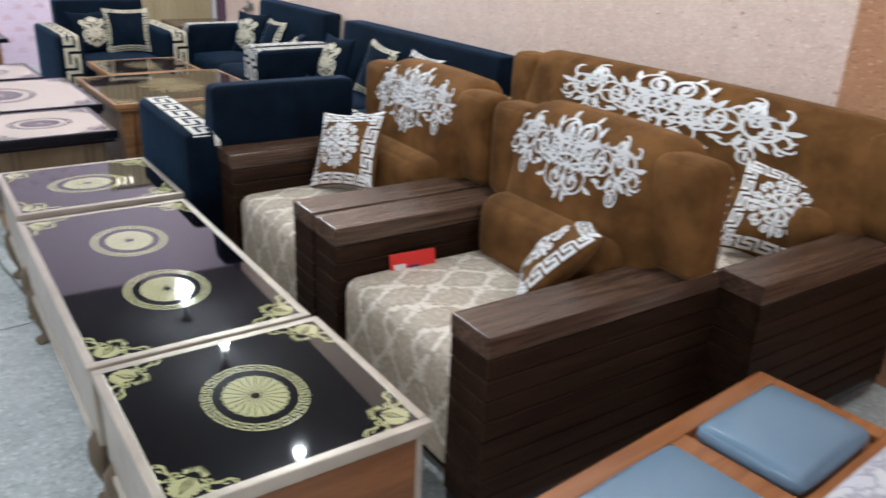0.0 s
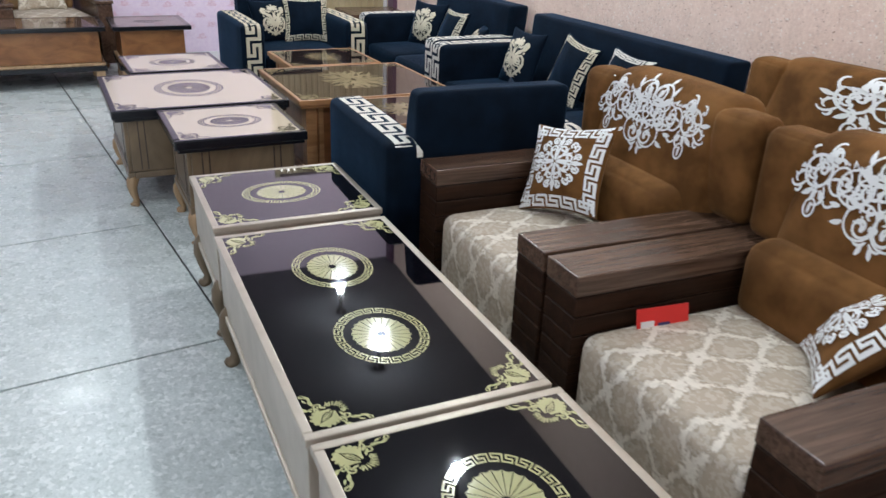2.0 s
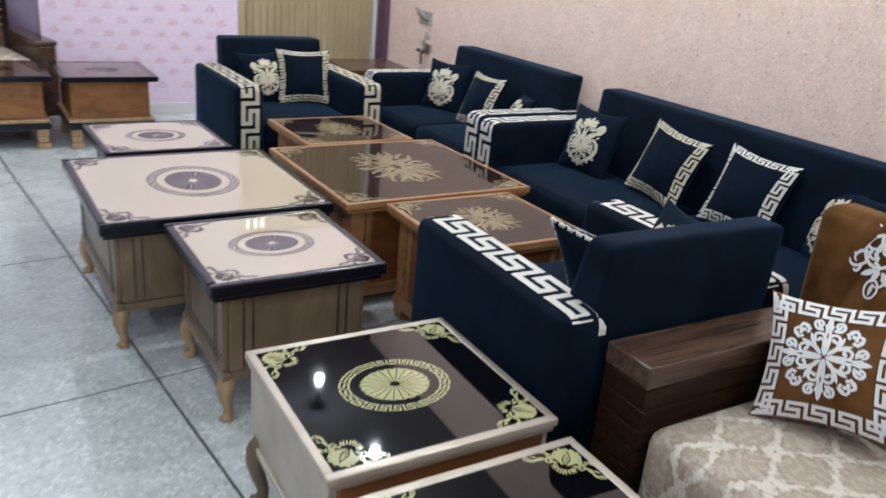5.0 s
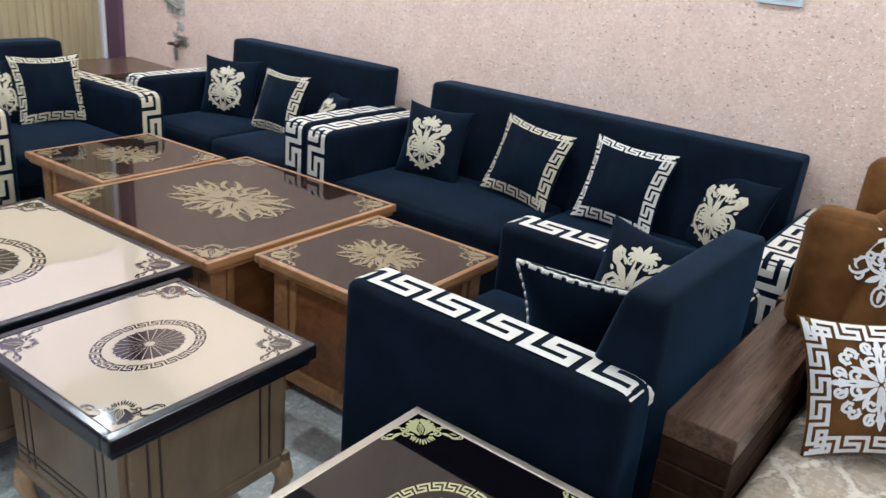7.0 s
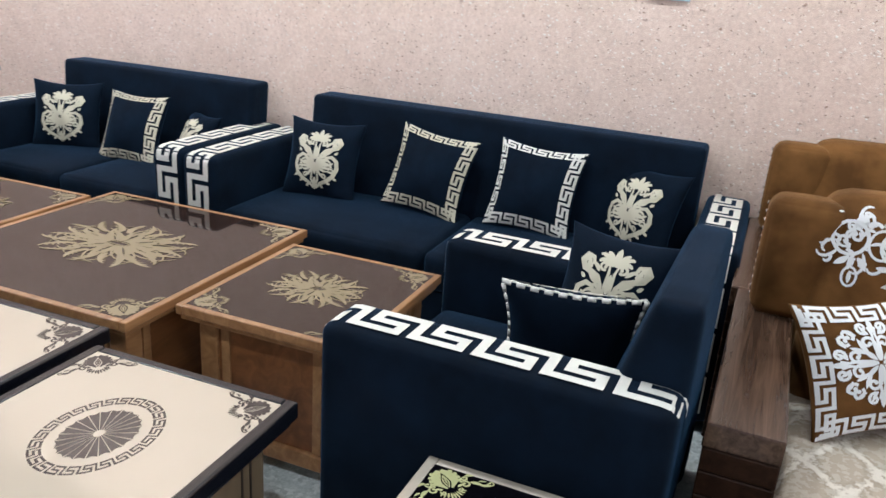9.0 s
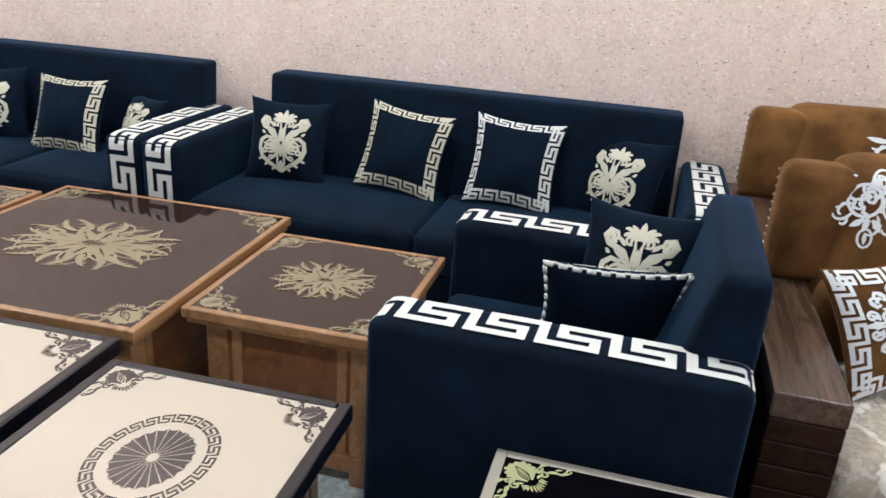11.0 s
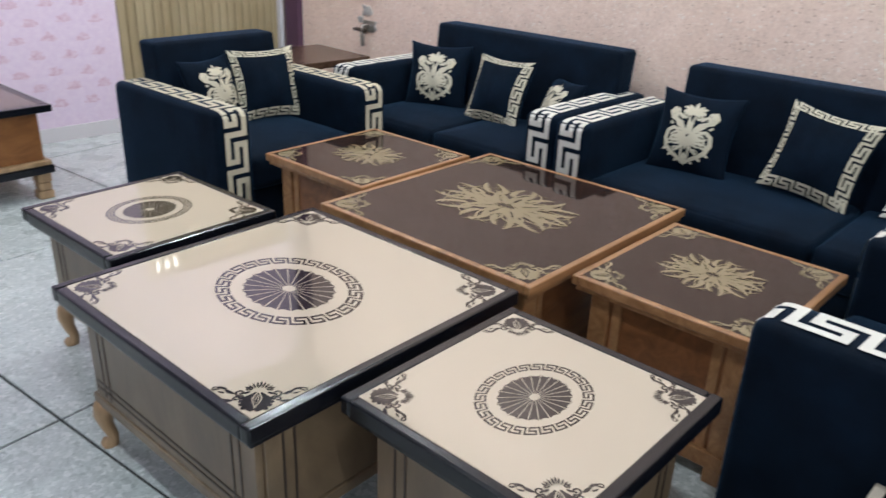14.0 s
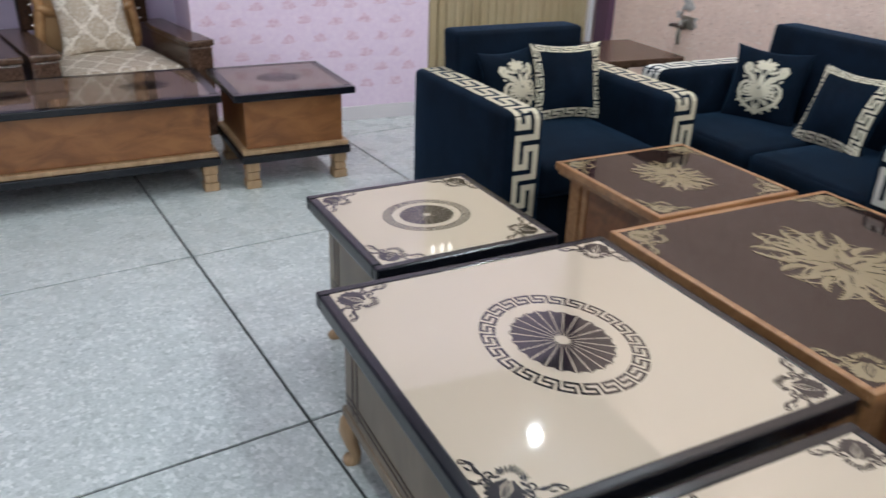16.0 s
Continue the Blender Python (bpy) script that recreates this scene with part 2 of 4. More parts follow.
# beige damask seat fabric: ogee lattice with soft flowers
DAMASK = mat("beige_damask_fabric", (0.45, 0.38, 0.3), 0.6)
v_ = coords(DAMASK)
sx_ = nd(DAMASK, "ShaderNodeSeparateXYZ")
link(DAMASK, v_, sx_.inputs[0])
X_, Y_, Z_ = sx_.outputs
yy_ = math_n(DAMASK, "SUBTRACT", Y_, Z_)
k_ = math.pi / 0.078
cu_ = math_n(DAMASK, "COSINE", math_n(DAMASK, "MULTIPLY", X_, k_))
cv_ = math_n(DAMASK, "COSINE", math_n(DAMASK, "MULTIPLY", yy_, k_ * 0.72))
lat_ = math_n(DAMASK, "ABSOLUTE", math_n(DAMASK, "ADD", cu_, cv_))
warp_ = noise_n(DAMASK, v_, 60, 3, 0.6)
lat_ = math_n(DAMASK, "ADD", lat_, math_n(DAMASK, "MULTIPLY", math_n(DAMASK, "SUBTRACT", warp_, 0.5), 2.4))
base_ = ramp(DAMASK, lat_, [(0.10, (0.752, 0.684, 0.593)), (0.30, (0.570, 0.490, 0.399)), (0.48, (0.376, 0.302, 0.222)), (1.0, (0.467, 0.382, 0.291))])
flo_ = ramp(DAMASK, noise_n(DAMASK, v_, 55, 3, 0.55), [(0.5, (0, 0, 0)), (0.56, (1, 1, 1))])
base_ = mixc(DAMASK, math_n(DAMASK, "MULTIPLY", flo_, 0.45), base_, (0.661, 0.604, 0.513))
link(DAMASK, base_, bsdf(DAMASK).inputs["Base Color"])
bump(DAMASK, math_n(DAMASK, "ADD", flo_, noise_n(DAMASK, v_, 500, 2)), 0.2, 0.001)
GREY_CLOTH = mat("grey_flower_cloth", (0.5, 0.5, 0.54), 0.6)
v_ = coords(GREY_CLOTH)
link(GREY_CLOTH, ramp(GREY_CLOTH, noise_n(GREY_CLOTH, v_, 22, 3, 0.5), [(0.42, (0.66, 0.65, 0.68)), (0.5, (0.36, 0.35, 0.42)), (0.56, (0.62, 0.61, 0.66))]), bsdf(GREY_CLOTH).inputs["Base Color"])
CARVED = wood("gilt_carved_wood", (0.26, 0.13, 0.05), (0.42, 0.24, 0.11), 0.35, "x", 3, 6)
TUFT = velvet("tan_tufted_cloth", (0.34, 0.20, 0.10), (0.44, 0.28, 0.15), (0.9, 0.8, 0.6), 0.2)
MORTAR = mat("grey_mortar", (0.40, 0.37, 0.34), 0.85)
link(MORTAR, ramp(MORTAR, noise_n(MORTAR, coords(MORTAR), 35, 6, 0.65), [(0.35, (0.27, 0.25, 0.23)), (0.65, (0.58, 0.55, 0.52))]), bsdf(MORTAR).inputs["Base Color"])
PAPER = mat("blue_white_notice", (0.55, 0.66, 0.72), 0.5)


# ---- mesh helpers ----
def part(name, bm, material, parent=None, label="", smooth=False, m=None):
    me = bpy.data.meshes.new(name)
    bm.to_mesh(me)
    bm.free()
    me.materials.append(material)
    if smooth:
        for p in me.polygons:
            p.use_smooth = True
    ob = new(name, me)
    if parent:
        ob.parent = parent
    if m is not None:
        ob.matrix_basis = m
    if label:
        tagged(ob, label)
    return ob


def thing(name, m, label, category, group=""):
    ob = new(name)
    ob.empty_display_size = 0.1
    ob.matrix_basis = m
    return tagged(ob, label, category, group)


def add_box(bm, x0, x1, y0, y1, z0, z1, bevel=0.0, seg=2):
    vs = [bm.verts.new((x, y, z)) for z in (z0, z1) for y in (y0, y1) for x in (x0, x1)]
    fs = [bm.faces.new([vs[i] for i in q]) for q in ((0, 2, 3, 1), (4, 5, 7, 6), (0, 1, 5, 4), (2, 6, 7, 3), (0, 4, 6, 2), (1, 3, 7, 5))]
    if bevel:
        es = list({e for f in fs for e in f.edges})
        bmesh.ops.bevel(bm, geom=es, offset=bevel, segments=seg, profile=0.6, affect="EDGES")
    return bm


def box(x0, x1, y0, y1, z0, z1, bevel=0.0, seg=2):
    return add_box(bmesh.new(), x0, x1, y0, y1, z0, z1, bevel, seg)


def spaced(s, r, n):
    inner = [-(s / 2 - r) + (s - 2 * r) * i / n for i in range(n + 1)]
    return [-s / 2, -s / 2 + r * 0.12, -s / 2 + r * 0.45] + inner + [s / 2 - r * 0.45, s / 2 - r * 0.12, s / 2]


def pad(sx, sy, sz, r=0.03, n=6, puff=(0, 0, 0), shape=None):
    """A soft box round its middle, with rounded edges and faces that swell by puff."""
    bm = bmesh.new()
    r = min(r, sx * 0.49, sy * 0.49, sz * 0.49)
    ax = [spaced(s, r, n) for s in (sx, sy, sz)]
    half = (sx / 2, sy / 2, sz / 2)
    cache = {}

    def vert(p):
        key = tuple(round(c, 5) for c in p)
        if key not in cache:
            q = Vector([max(-(h - r), min(h - r, c)) for c, h in zip(p, half)])
            d = Vector(p) - q
            if d.length > 1e-7:
                q = q + d.normalized() * r
            f = [1 - (c / h) ** 2 for c, h in zip(p, half)]
            k = (f[1] * f[2], f[0] * f[2], f[0] * f[1])
            q = Vector([q[i] + math.copysign(1, p[i]) * (puff[i] * max(0, k[i]) ** 0.7 if abs(abs(p[i]) - half[i]) < 1e-6 else 0) for i in range(3)])
            if shape:
                q = Vector(shape(q))
            cache[key] = bm.verts.new(q)
        return cache[key]

    for i in range(3):
        j, k = (i + 1) % 3, (i + 2) % 3
        for sgn in (-1, 1):
            for a0, a1 in zip(ax[j], ax[j][1:]):
                for b0, b1 in zip(ax[k], ax[k][1:]):
                    quad = []
                    for a, b in ((a0, b0), (a1, b0), (a1, b1), (a0, b1)):
                        p = [0, 0, 0]
                        p[i], p[j], p[k] = sgn * half[i], a, b
                        quad.append(vert(p))
                    if sgn < 0:
                        quad.reverse()
                    bm.faces.new(quad)
    return bm


def shifted(bm, x, y, z):
    bmesh.ops.translate(bm, verts=bm.verts, vec=(x, y, z))
    return bm


def lathe(profile, n=16):
    bm = bmesh.new()
    rings = [[bm.verts.new((r * math.cos(2 * math.pi * i / n), r * math.sin(2 * math.pi * i / n), z)) for i in range(n)] for r, z in profile]
    for a, b in zip(rings, rings[1:]):
        for i in range(n):
            bm.faces.new((a[i], a[(i + 1) % n], b[(i + 1) % n], b[i]))
    bm.faces.new(rings[0][::-1])
    bm.faces.new(rings[-1])
    return bm


def tube(pts, radii, n=8, bm=None):
    bm = bm or bmesh.new()
    pts = [Vector(p) for p in pts]
    rings = []
    for i, p in enumerate(pts):
        t = (pts[min(i + 1, len(pts) - 1)] - pts[max(i - 1, 0)]).normalized()
        a = t.cross(Vector((0.31, 0.95, 0.05))).normalized()
        b = t.cross(a)
        rings.append([bm.verts.new(p + (a * math.cos(2 * math.pi * k / n) + b * math.sin(2 * math.pi * k / n)) * radii[i]) for k in range(n)])
    for a, b in zip(rings, rings[1:]):
        for i in range(n):
            bm.faces.new((a[i], a[(i + 1) % n], b[(i + 1) % n], b[i]))
    bm.faces.new(rings[0][::-1])
    bm.faces.new(rings[-1])
    return bm


# ---- flat ornament: lists of polygons in the plane ----
def key_rects(n, period=1.5, w=0.225):
    """S and bar meander of n units; u along (0..n*period), v across (0..1)."""
    out = []
    h = w / 2
    a, b, c = 0.10, 0.78, 1.19
    for i in range(n):
        o = i * period
        out += [(o + a - h, 1 - w, o + c + h, 1), (o + a - h, 0.5 - h, o + a + h, 1 - w),
                (o + a + h, 0.5 - h, o + b + h, 0.5 + h), (o + b - h, w, o + b + h, 0.5 - h),
                (o + c - period - h, 0, o + b + h, w), (o + c - h, w, o + c + h, 1 - w)]
    lim = n * period
    return [(max(p, -0.42), q, min(r, lim - 0.1), t) for p, q, r, t in out if min(r, lim) > max(p, -0.42)]


def key_polys(n, length, width, step=0.3, period=1.5):
    """Meander along x from 0 to length, y from 0 to width, cut into short quads."""
    s = length / (n * period + 0.32)
    out = []
    for a, b, c, d in key_rects(n, period):
        k = max(1, int((c - a) / step))
        for i in range(k):
            u0, u1 = a + (c - a) * i / k, a + (c - a) * (i + 1) / k
            out.append([((u0 + 0.42) * s, b * width), ((u1 + 0.42) * s, b * width), ((u1 + 0.42) * s, d * width), ((u0 + 0.42) * s, d * width)])
    return out


def ribbon(pts, widths):
    out = []
    L, R = [], []
    for i, p in enumerate(pts):
        q, r = pts[max(i - 1, 0)], pts[min(i + 1, len(pts) - 1)]
        dx, dy = r[0] - q[0], r[1] - q[1]
        l = math.hypot(dx, dy) or 1
        w = widths[i] / 2
        L.append((p[0] - dy / l * w, p[1] + dx / l * w))
        R.append((p[0] + dy / l * w, p[1] - dx / l * w))
    for i in range(len(pts) - 1):
        out.append([R[i], R[i + 1], L[i + 1], L[i]])
    return out


def spiral(cx, cy, r0, r1, a0, a1, w0, w1, n=12):
    pts, ws = [], []
    for i in range(n + 1):
        t = i / n
        r, a = r0 + (r1 - r0) * t, radians(a0 + (a1 - a0) * t)
        pts.append((cx + r * math.cos(a), cy + r * math.sin(a)))
        ws.append(w0 + (w1 - w0) * t)
    return ribbon(pts, ws) + [[(pts[-1][0] + w1 * 0.8 * math.cos(k * math.pi / 3), pts[-1][1] + w1 * 0.8 * math.sin(k * math.pi / 3)) for k in range(6)]]


def leaf(x, y, ang, length, width, bend=0.0, n=5):
    a = radians(ang)
    top, bot = [], []
    for i in range(n + 1):
        t = i / n
        w = width / 2 * math.sin(math.pi * min(1, t * 0.92 + 0.08)) ** 0.8 if t < 1 else 0
        b = bend * t * t * length
        px, py = t * length, b
        top.append((px, py + w))
        bot.append((px, py - w))
    out = []
    for i in range(n):
        q = [bot[i], bot[i + 1], top[i + 1], top[i]]
        out.append([(x + p[0] * math.cos(a) - p[1] * math.sin(a), y + p[0] * math.sin(a) + p[1] * math.cos(a)) for p in q])
    return out


def mirrored(polys):
    return polys + [[(-x, y) for x, y in reversed(p)] for p in polys]


def damask_polys(k=1.0):
    """Tall scroll motif within x and y of -0.5 to 0.5: two filled lobes, volutes, a leaf tuft and a pointed foot."""
    h = []
    h += ribbon([(0.015, -0.47), (0.08, -0.40), (0.19, -0.34), (0.30, -0.25), (0.355, -0.12), (0.34, -0.01), (0.26, 0.05), (0.18, 0.03), (0.145, -0.05), (0.19, -0.10), (0.235, -0.07)],
                [0.03, 0.05, 0.058, 0.064, 0.068, 0.064, 0.056, 0.048, 0.04, 0.036, 0.03])
    h += ribbon([(0.05, -0.10), (0.085, 0.06), (0.14, 0.14), (0.23, 0.17), (0.325, 0.20), (0.365, 0.27), (0.32, 0.335), (0.245, 0.325), (0.225, 0.265), (0.27, 0.25)],
                [0.028, 0.045, 0.055, 0.062, 0.068, 0.07, 0.062, 0.05, 0.044, 0.036])
    for ang, l, turn in ((62, 0.24, -120), (36, 0.27, -110), (8, 0.28, -60), (-18, 0.29, 70), (-40, 0.27, 90), (-60, 0.25, 90), (-76, 0.30, 60)):
        h += curl(0.02, -0.06, ang, l, 0.034 * k, turn, 9)
    h += ribbon([(0.0, -0.46), (0.055, -0.34), (0.05, -0.22), (0.03, -0.10), (0.04, 0.05), (0.03, 0.2), (0.05, 0.32)], [0.03, 0.034, 0.03, 0.03, 0.03, 0.03, 0.016])
    h += spiral(0.26, -0.17, 0.05, 0.018, -60, 300, 0.028, 0.025) + spiral(0.16, -0.27, 0.04, 0.016, 150, -200, 0.026, 0.022)
    h += spiral(0.10, 0.27, 0.05, 0.018, -130, 210, 0.03, 0.026) + spiral(0.295, 0.262, 0.055, 0.02, -160, 200, 0.046, 0.04)
    h += leaf(0.12, 0.07, 28, 0.2, 0.07, 0.2) + leaf(0.16, 0.14, 10, 0.15, 0.05, 0.3) + leaf(0.14, 0.2, 55, 0.13, 0.05, -0.2)
    for ang, l, turn in ((84, 0.18, -70), (66, 0.2, -90), (46, 0.17, -110), (110, 0.12, 80)):
        h += curl(0.03, 0.28, ang, l, 0.045, turn, 7)
    for x0, y0, ang, l in ((0.31, -0.27, -35, 0.06), (0.21, -0.345, -50, 0.06), (0.10, -0.41, -62, 0.06), (0.29, 0.10, 20, 0.07)):
        h += leaf(x0, y0, ang, l, 0.045, 0.2)
    out = mirrored(h)
    out += leaf(0, 0.32, 90, 0.17, 0.07) + leaf(0, -0.30, -90, 0.2, 0.07) + leaf(0, -0.02, 90, 0.22, 0.07) + leaf(0, -0.06, -90, 0.2, 0.07)
    return out


def rosette_polys():
    """Four-fold medallion of scrolls round a star, within -0.5 to 0.5."""
    h = spiral(0.085, 0.215, 0.07, 0.022, 210, -150, 0.036, 0.03) + spiral(0.095, 0.375, 0.068, 0.02, -120, 240, 0.034, 0.03)
    h += leaf(0.05, 0.30, 40, 0.13, 0.04, 0.3) + leaf(0.10, 0.12, 52, 0.16, 0.05, 0.2) + leaf(0.17, 0.30, 10, 0.12, 0.04, 0.4)
    h += ribbon([(0.02, 0.1), (0.03, 0.2), (0.015, 0.3), (0.04, 0.38)], [0.03, 0.03, 0.03, 0.02])
    h += spiral(0.255, 0.30, 0.065, 0.02, 230, -110, 0.034, 0.03)
    arm = mirrored(h) + leaf(0, 0.02, 90, 0.19, 0.075) + leaf(0, 0.31, 90, 0.17, 0.06) + leaf(0.03, 0.03, 45, 0.16, 0.05)
    out = []
    for q in range(4):
        c, d = ((1, 0), (0, 1), (-1, 0), (0, -1))[q]
        out += [[(x * c - y * d, x * d + y * c) for x, y in p] for p in arm]
    return out


def corner_polys():
    """Ornament for a corner at the origin, opening along +x and +y; a solid scalloped leaf with a flame, a fan and two scrolled arms."""
    h = []
    # right half about the diagonal (the y axis here)
    edge = [(0.02, 0.08), (0.075, 0.16), (0.12, 0.24), (0.135, 0.32), (0.12, 0.40), (0.075, 0.46), (0.035, 0.52)]
    h += ribbon(edge, [0.07, 0.13, 0.15, 0.14, 0.10, 0.06, 0.03])
    for x, y in edge[1:5]:
        h.append([(x + 0.075 + 0.04 * math.cos(k * math.pi / 3), y - 0.02 + 0.04 * math.sin(k * math.pi / 3)) for k in range(6)])
    h += ribbon([(0.0, 0.2), (0.028, 0.28), (0.04, 0.35), (0.025, 0.43), (0.0, 0.5)], [0.012, 0.02, 0.022, 0.02, 0.012])
    h += spiral(0.25, 0.50, 0.085, 0.025, -130, 250, 0.036, 0.034, 10) + spiral(0.29, 0.36, 0.06, 0.02, 200, -120, 0.034, 0.03, 8)
    h += leaf(0.32, 0.32, -10, 0.17, 0.07, 0.35) + leaf(0.33, 0.48, 20, 0.2, 0.07, 0.3) + leaf(0.45, 0.58, 40, 0.17, 0.06, -0.3)
    h += spiral(0.62, 0.60, 0.06, 0.02, 200, -150, 0.024, 0.028, 8) + leaf(0.46, 0.50, 5, 0.12, 0.04, 0.3)
    h += spiral(0.13, 0.60, 0.05, 0.018, -60, 260, 0.028, 0.026, 8) + leaf(0.12, 0.53, -30, 0.11, 0.05)
    for k, a in enumerate((80, 66, 52, 38)):
        h += leaf(0.03 + 0.032 * k, 0.63 - 0.014 * k, a, 0.15 - 0.012 * k, 0.034, 0, 3)
    polys = mirrored(h) + leaf(0, 0.24, 90, 0.2, 0.03) + leaf(0, 0.64, 90, 0.16, 0.034, 0, 3)
    c, s = math.cos(radians(-45)), math.sin(radians(-45))
    return [[(x * c - y * s, x * s + y * c) for x, y in p] for p in polys]


def disc_polys(r0, r1, rays=22, gap=0.05):
    """Scalloped fan disc cut by thin rays."""
    out = []
    for i in range(rays):
        a0, a1 = 2 * math.pi * (i + gap) / rays, 2 * math.pi * (i + 1 - gap) / rays
        k = 4
        for j in range(k):
            t0, t1 = j / k, (j + 1) / k
            b0, b1 = a0 + (a1 - a0) * t0, a0 + (a1 - a0) * t1
            q0, q1 = r1 * (1 - 0.06 * math.sin(math.pi * t0)), r1 * (1 - 0.06 * math.sin(math.pi * t1))
            am = (a0 + a1) / 2
            # rays keep an even width: the wedge narrows to the hub
            out.append([(r0 * math.cos(am + (b0 - am) * 0.7), r0 * math.sin(am + (b0 - am) * 0.75)), (q0 * math.cos(b0), q0 * math.sin(b0)),
                        (q1 * math.cos(b1), q1 * math.sin(b1)), (r0 * math.cos(am + (b1 - am) * 0.7), r0 * math.sin(am + (b1 - am) * 0.7))])
    return out


def ring_key_polys(r_in, r_out, n=24):
    out = []
    total = n * 1.5
    for a, b, c, d in key_rects(n, 1.5, 0.2):
        k = max(1, int((c - a) / 0.3))
        for i in range(k):
            u0, u1 = (a + (c - a) * i / k) / total, (a + (c - a) * (i + 1) / k) / total
            q = []
            for u, v in ((u0, b), (u1, b), (u1, d), (u0, d)):
                r, an = r_in + (r_out - r_in) * v, -2 * math.pi * u
                q.append((r * math.cos(an), r * math.sin(an)))
            out.append(q[::-1])
    return out


def curl(x, y, ang, length, width, turn, n=9):
    """A tapering stem that bends by turn degrees and ends in a hook."""
    pts, ws = [(x, y)], [width * 0.5]
    a = radians(ang)
    for i in range(n):
        t = (i + 1) / n
        a += radians(turn) * (0.25 + 1.5 * t * t) / n
        pts.append((pts[-1][0] + math.cos(a) * length / n, pts[-1][1] + math.sin(a) * length / n))
        ws.append(width * math.sin(math.pi * (0.18 + 0.8 * t)) ** 0.7 + 0.012)
    return ribbon(pts, ws)


def frond(x, y, ang, length, width, turn):
    """An acanthus leaf: strands that share a stem and curl apart one after another."""
    out = []
    sg = 1 if turn > 0 else -1
    for k in range(5):
        out += curl(x, y, ang - sg * 9 * (k - 1.5), length * (1 - 0.13 * k), width * (1.05 - 0.1 * k), turn * (0.75 + 0.32 * k), 10)
    return out


def burst_polys(seed=3):
    """Spray of curling acanthus leaves round a small open middle, within a radius of about 1."""
    rng = random.Random(seed)
    h = []
    for k in range(10):
        ang = -83 + k * 18.4
        turn = (80, -80)[k % 2] * rng.uniform(0.9, 1.2)
        x, y = 0.08 * math.cos(radians(ang)), 0.16 * math.sin(radians(ang))
        h += frond(x, y, ang - turn * 0.2, rng.uniform(0.52, 0.62), 0.055, turn)
    for k in range(11):
        ang = -84 + k * 16.8
        turn = (-95, 95)[k % 2] * rng.uniform(0.9, 1.2)
        r = rng.uniform(0.40, 0.50)
        h += frond(r * math.cos(radians(ang)), r * math.sin(radians(ang)), ang - turn * 0.25, rng.uniform(0.42, 0.54), 0.05, turn)
        h += curl(0.1 * math.cos(radians(ang)), 0.12 * math.sin(radians(ang)), ang + 5, rng.uniform(0.8, 0.95), 0.02, turn * 1.3, 10)
    h += ribbon([(0.0, -0.17), (0.045, -0.09), (0.055, 0.0), (0.045, 0.09), (0.0, 0.17)], [0.022] * 5)
    return mirrored(h)


def decal(name, polys, put, material, parent, label="", up=(0, 0, 0)):
    """Polygons laid onto a surface by put(x, y) -> point; overlapping pieces are stacked along up."""
    bm = bmesh.new()
    up = Vector(up)
    for i, p in enumerate(polys):
        lift = up * (i % 350) * 3e-6
        try:
            bm.faces.new([bm.verts.new(Vector(put(x, y)) + lift) for x, y in p])
        except ValueError:
            pass
    return part(name, bm, material, parent, label)


# ---- the room ----
def wall_piece(name, label, x0, x1, y0, y1, z0, z1, material):
    ob = part(name, box(x0, x1, y0, y1, z0, z1), material, None, "", False, MW)
    return tagged(ob, label, "wall", "", "structure")


wall_piece("wall_east", "pink textured flake-plaster wall behind the sofas", 0.0, 0.2, -6.82, 0.2, 0, CEIL, PINK)
wall_piece("wall_east_end", "orange textured flake-plaster wall beside the pink one", 0.0, 0.2, -11.2, -6.82, 0, CEIL, ORANGE)
wall_piece("wall_north", "lilac wallpapered wall with small pink flowers", -2.72, -1.27, 0.0, 0.9, 0, CEIL, FLORAL)
wall_piece("wall_north_over_door", "lilac wallpaper above the shuttered doorway", -1.27, 0.0, 0.0, 0.2, 2.12, CEIL, FLORAL)
wall_piece("wall_north_behind", "plain lilac wall closing the doorway", -1.27, 0.0, 0.25, 0.4, 0, CEIL, PLAIN_WALL)
wall_piece("wall_recess", "plain pale lilac wall behind the carved sofa", -8.0, -2.72, 0.9, 1.1, 0, CEIL, PLAIN_WALL)
# west and south walls are unseen, added to close the room and bounce light
wall_piece("wall_west", "plain pale lilac unseen side wall of the showroom", -8.2, -8.0, -11.2, 1.1, 0, CEIL, PLAIN_WALL)
wall_piece("wall_south_low", "plain pale unseen wall under the assumed shop front", -8.0, 0.0, -11.2, -11.05, 0, 0.25, PLAIN_WALL)
wall_piece("wall_south_high", "plain pale unseen wall over the assumed shop front", -8.0, 0.0, -11.2, -11.05, 2.8, CEIL, PLAIN_WALL)
wall_piece("wall_south_side", "plain pale unseen wall beside the assumed shop front", -1.6, 0.0, -11.2, -11.05, 0.25, 2.8, PLAIN_WALL)
wall_piece("wall_south_side_far", "plain pale unseen wall beside the assumed shop front", -8.0, -7.2, -11.2, -11.05, 0.25, 2.8, PLAIN_WALL)
tagged(part("ceiling", box(-8.2, 0.2, -11.2, 1.1, CEIL, CEIL + 0.15), CEILING_M, None, "", False, MW), "plain showroom ceiling, darkened to grey", "ceiling", "", "structure")
tagged(part("baseboard", box(-2.72, -1.27, -0.012, 0.0, 0, 0.09, 0.003), WHITE_PAINT, None, "", False, MW), "pale painted baseboard under the flowered wallpaper", "baseboard", "", "structure")

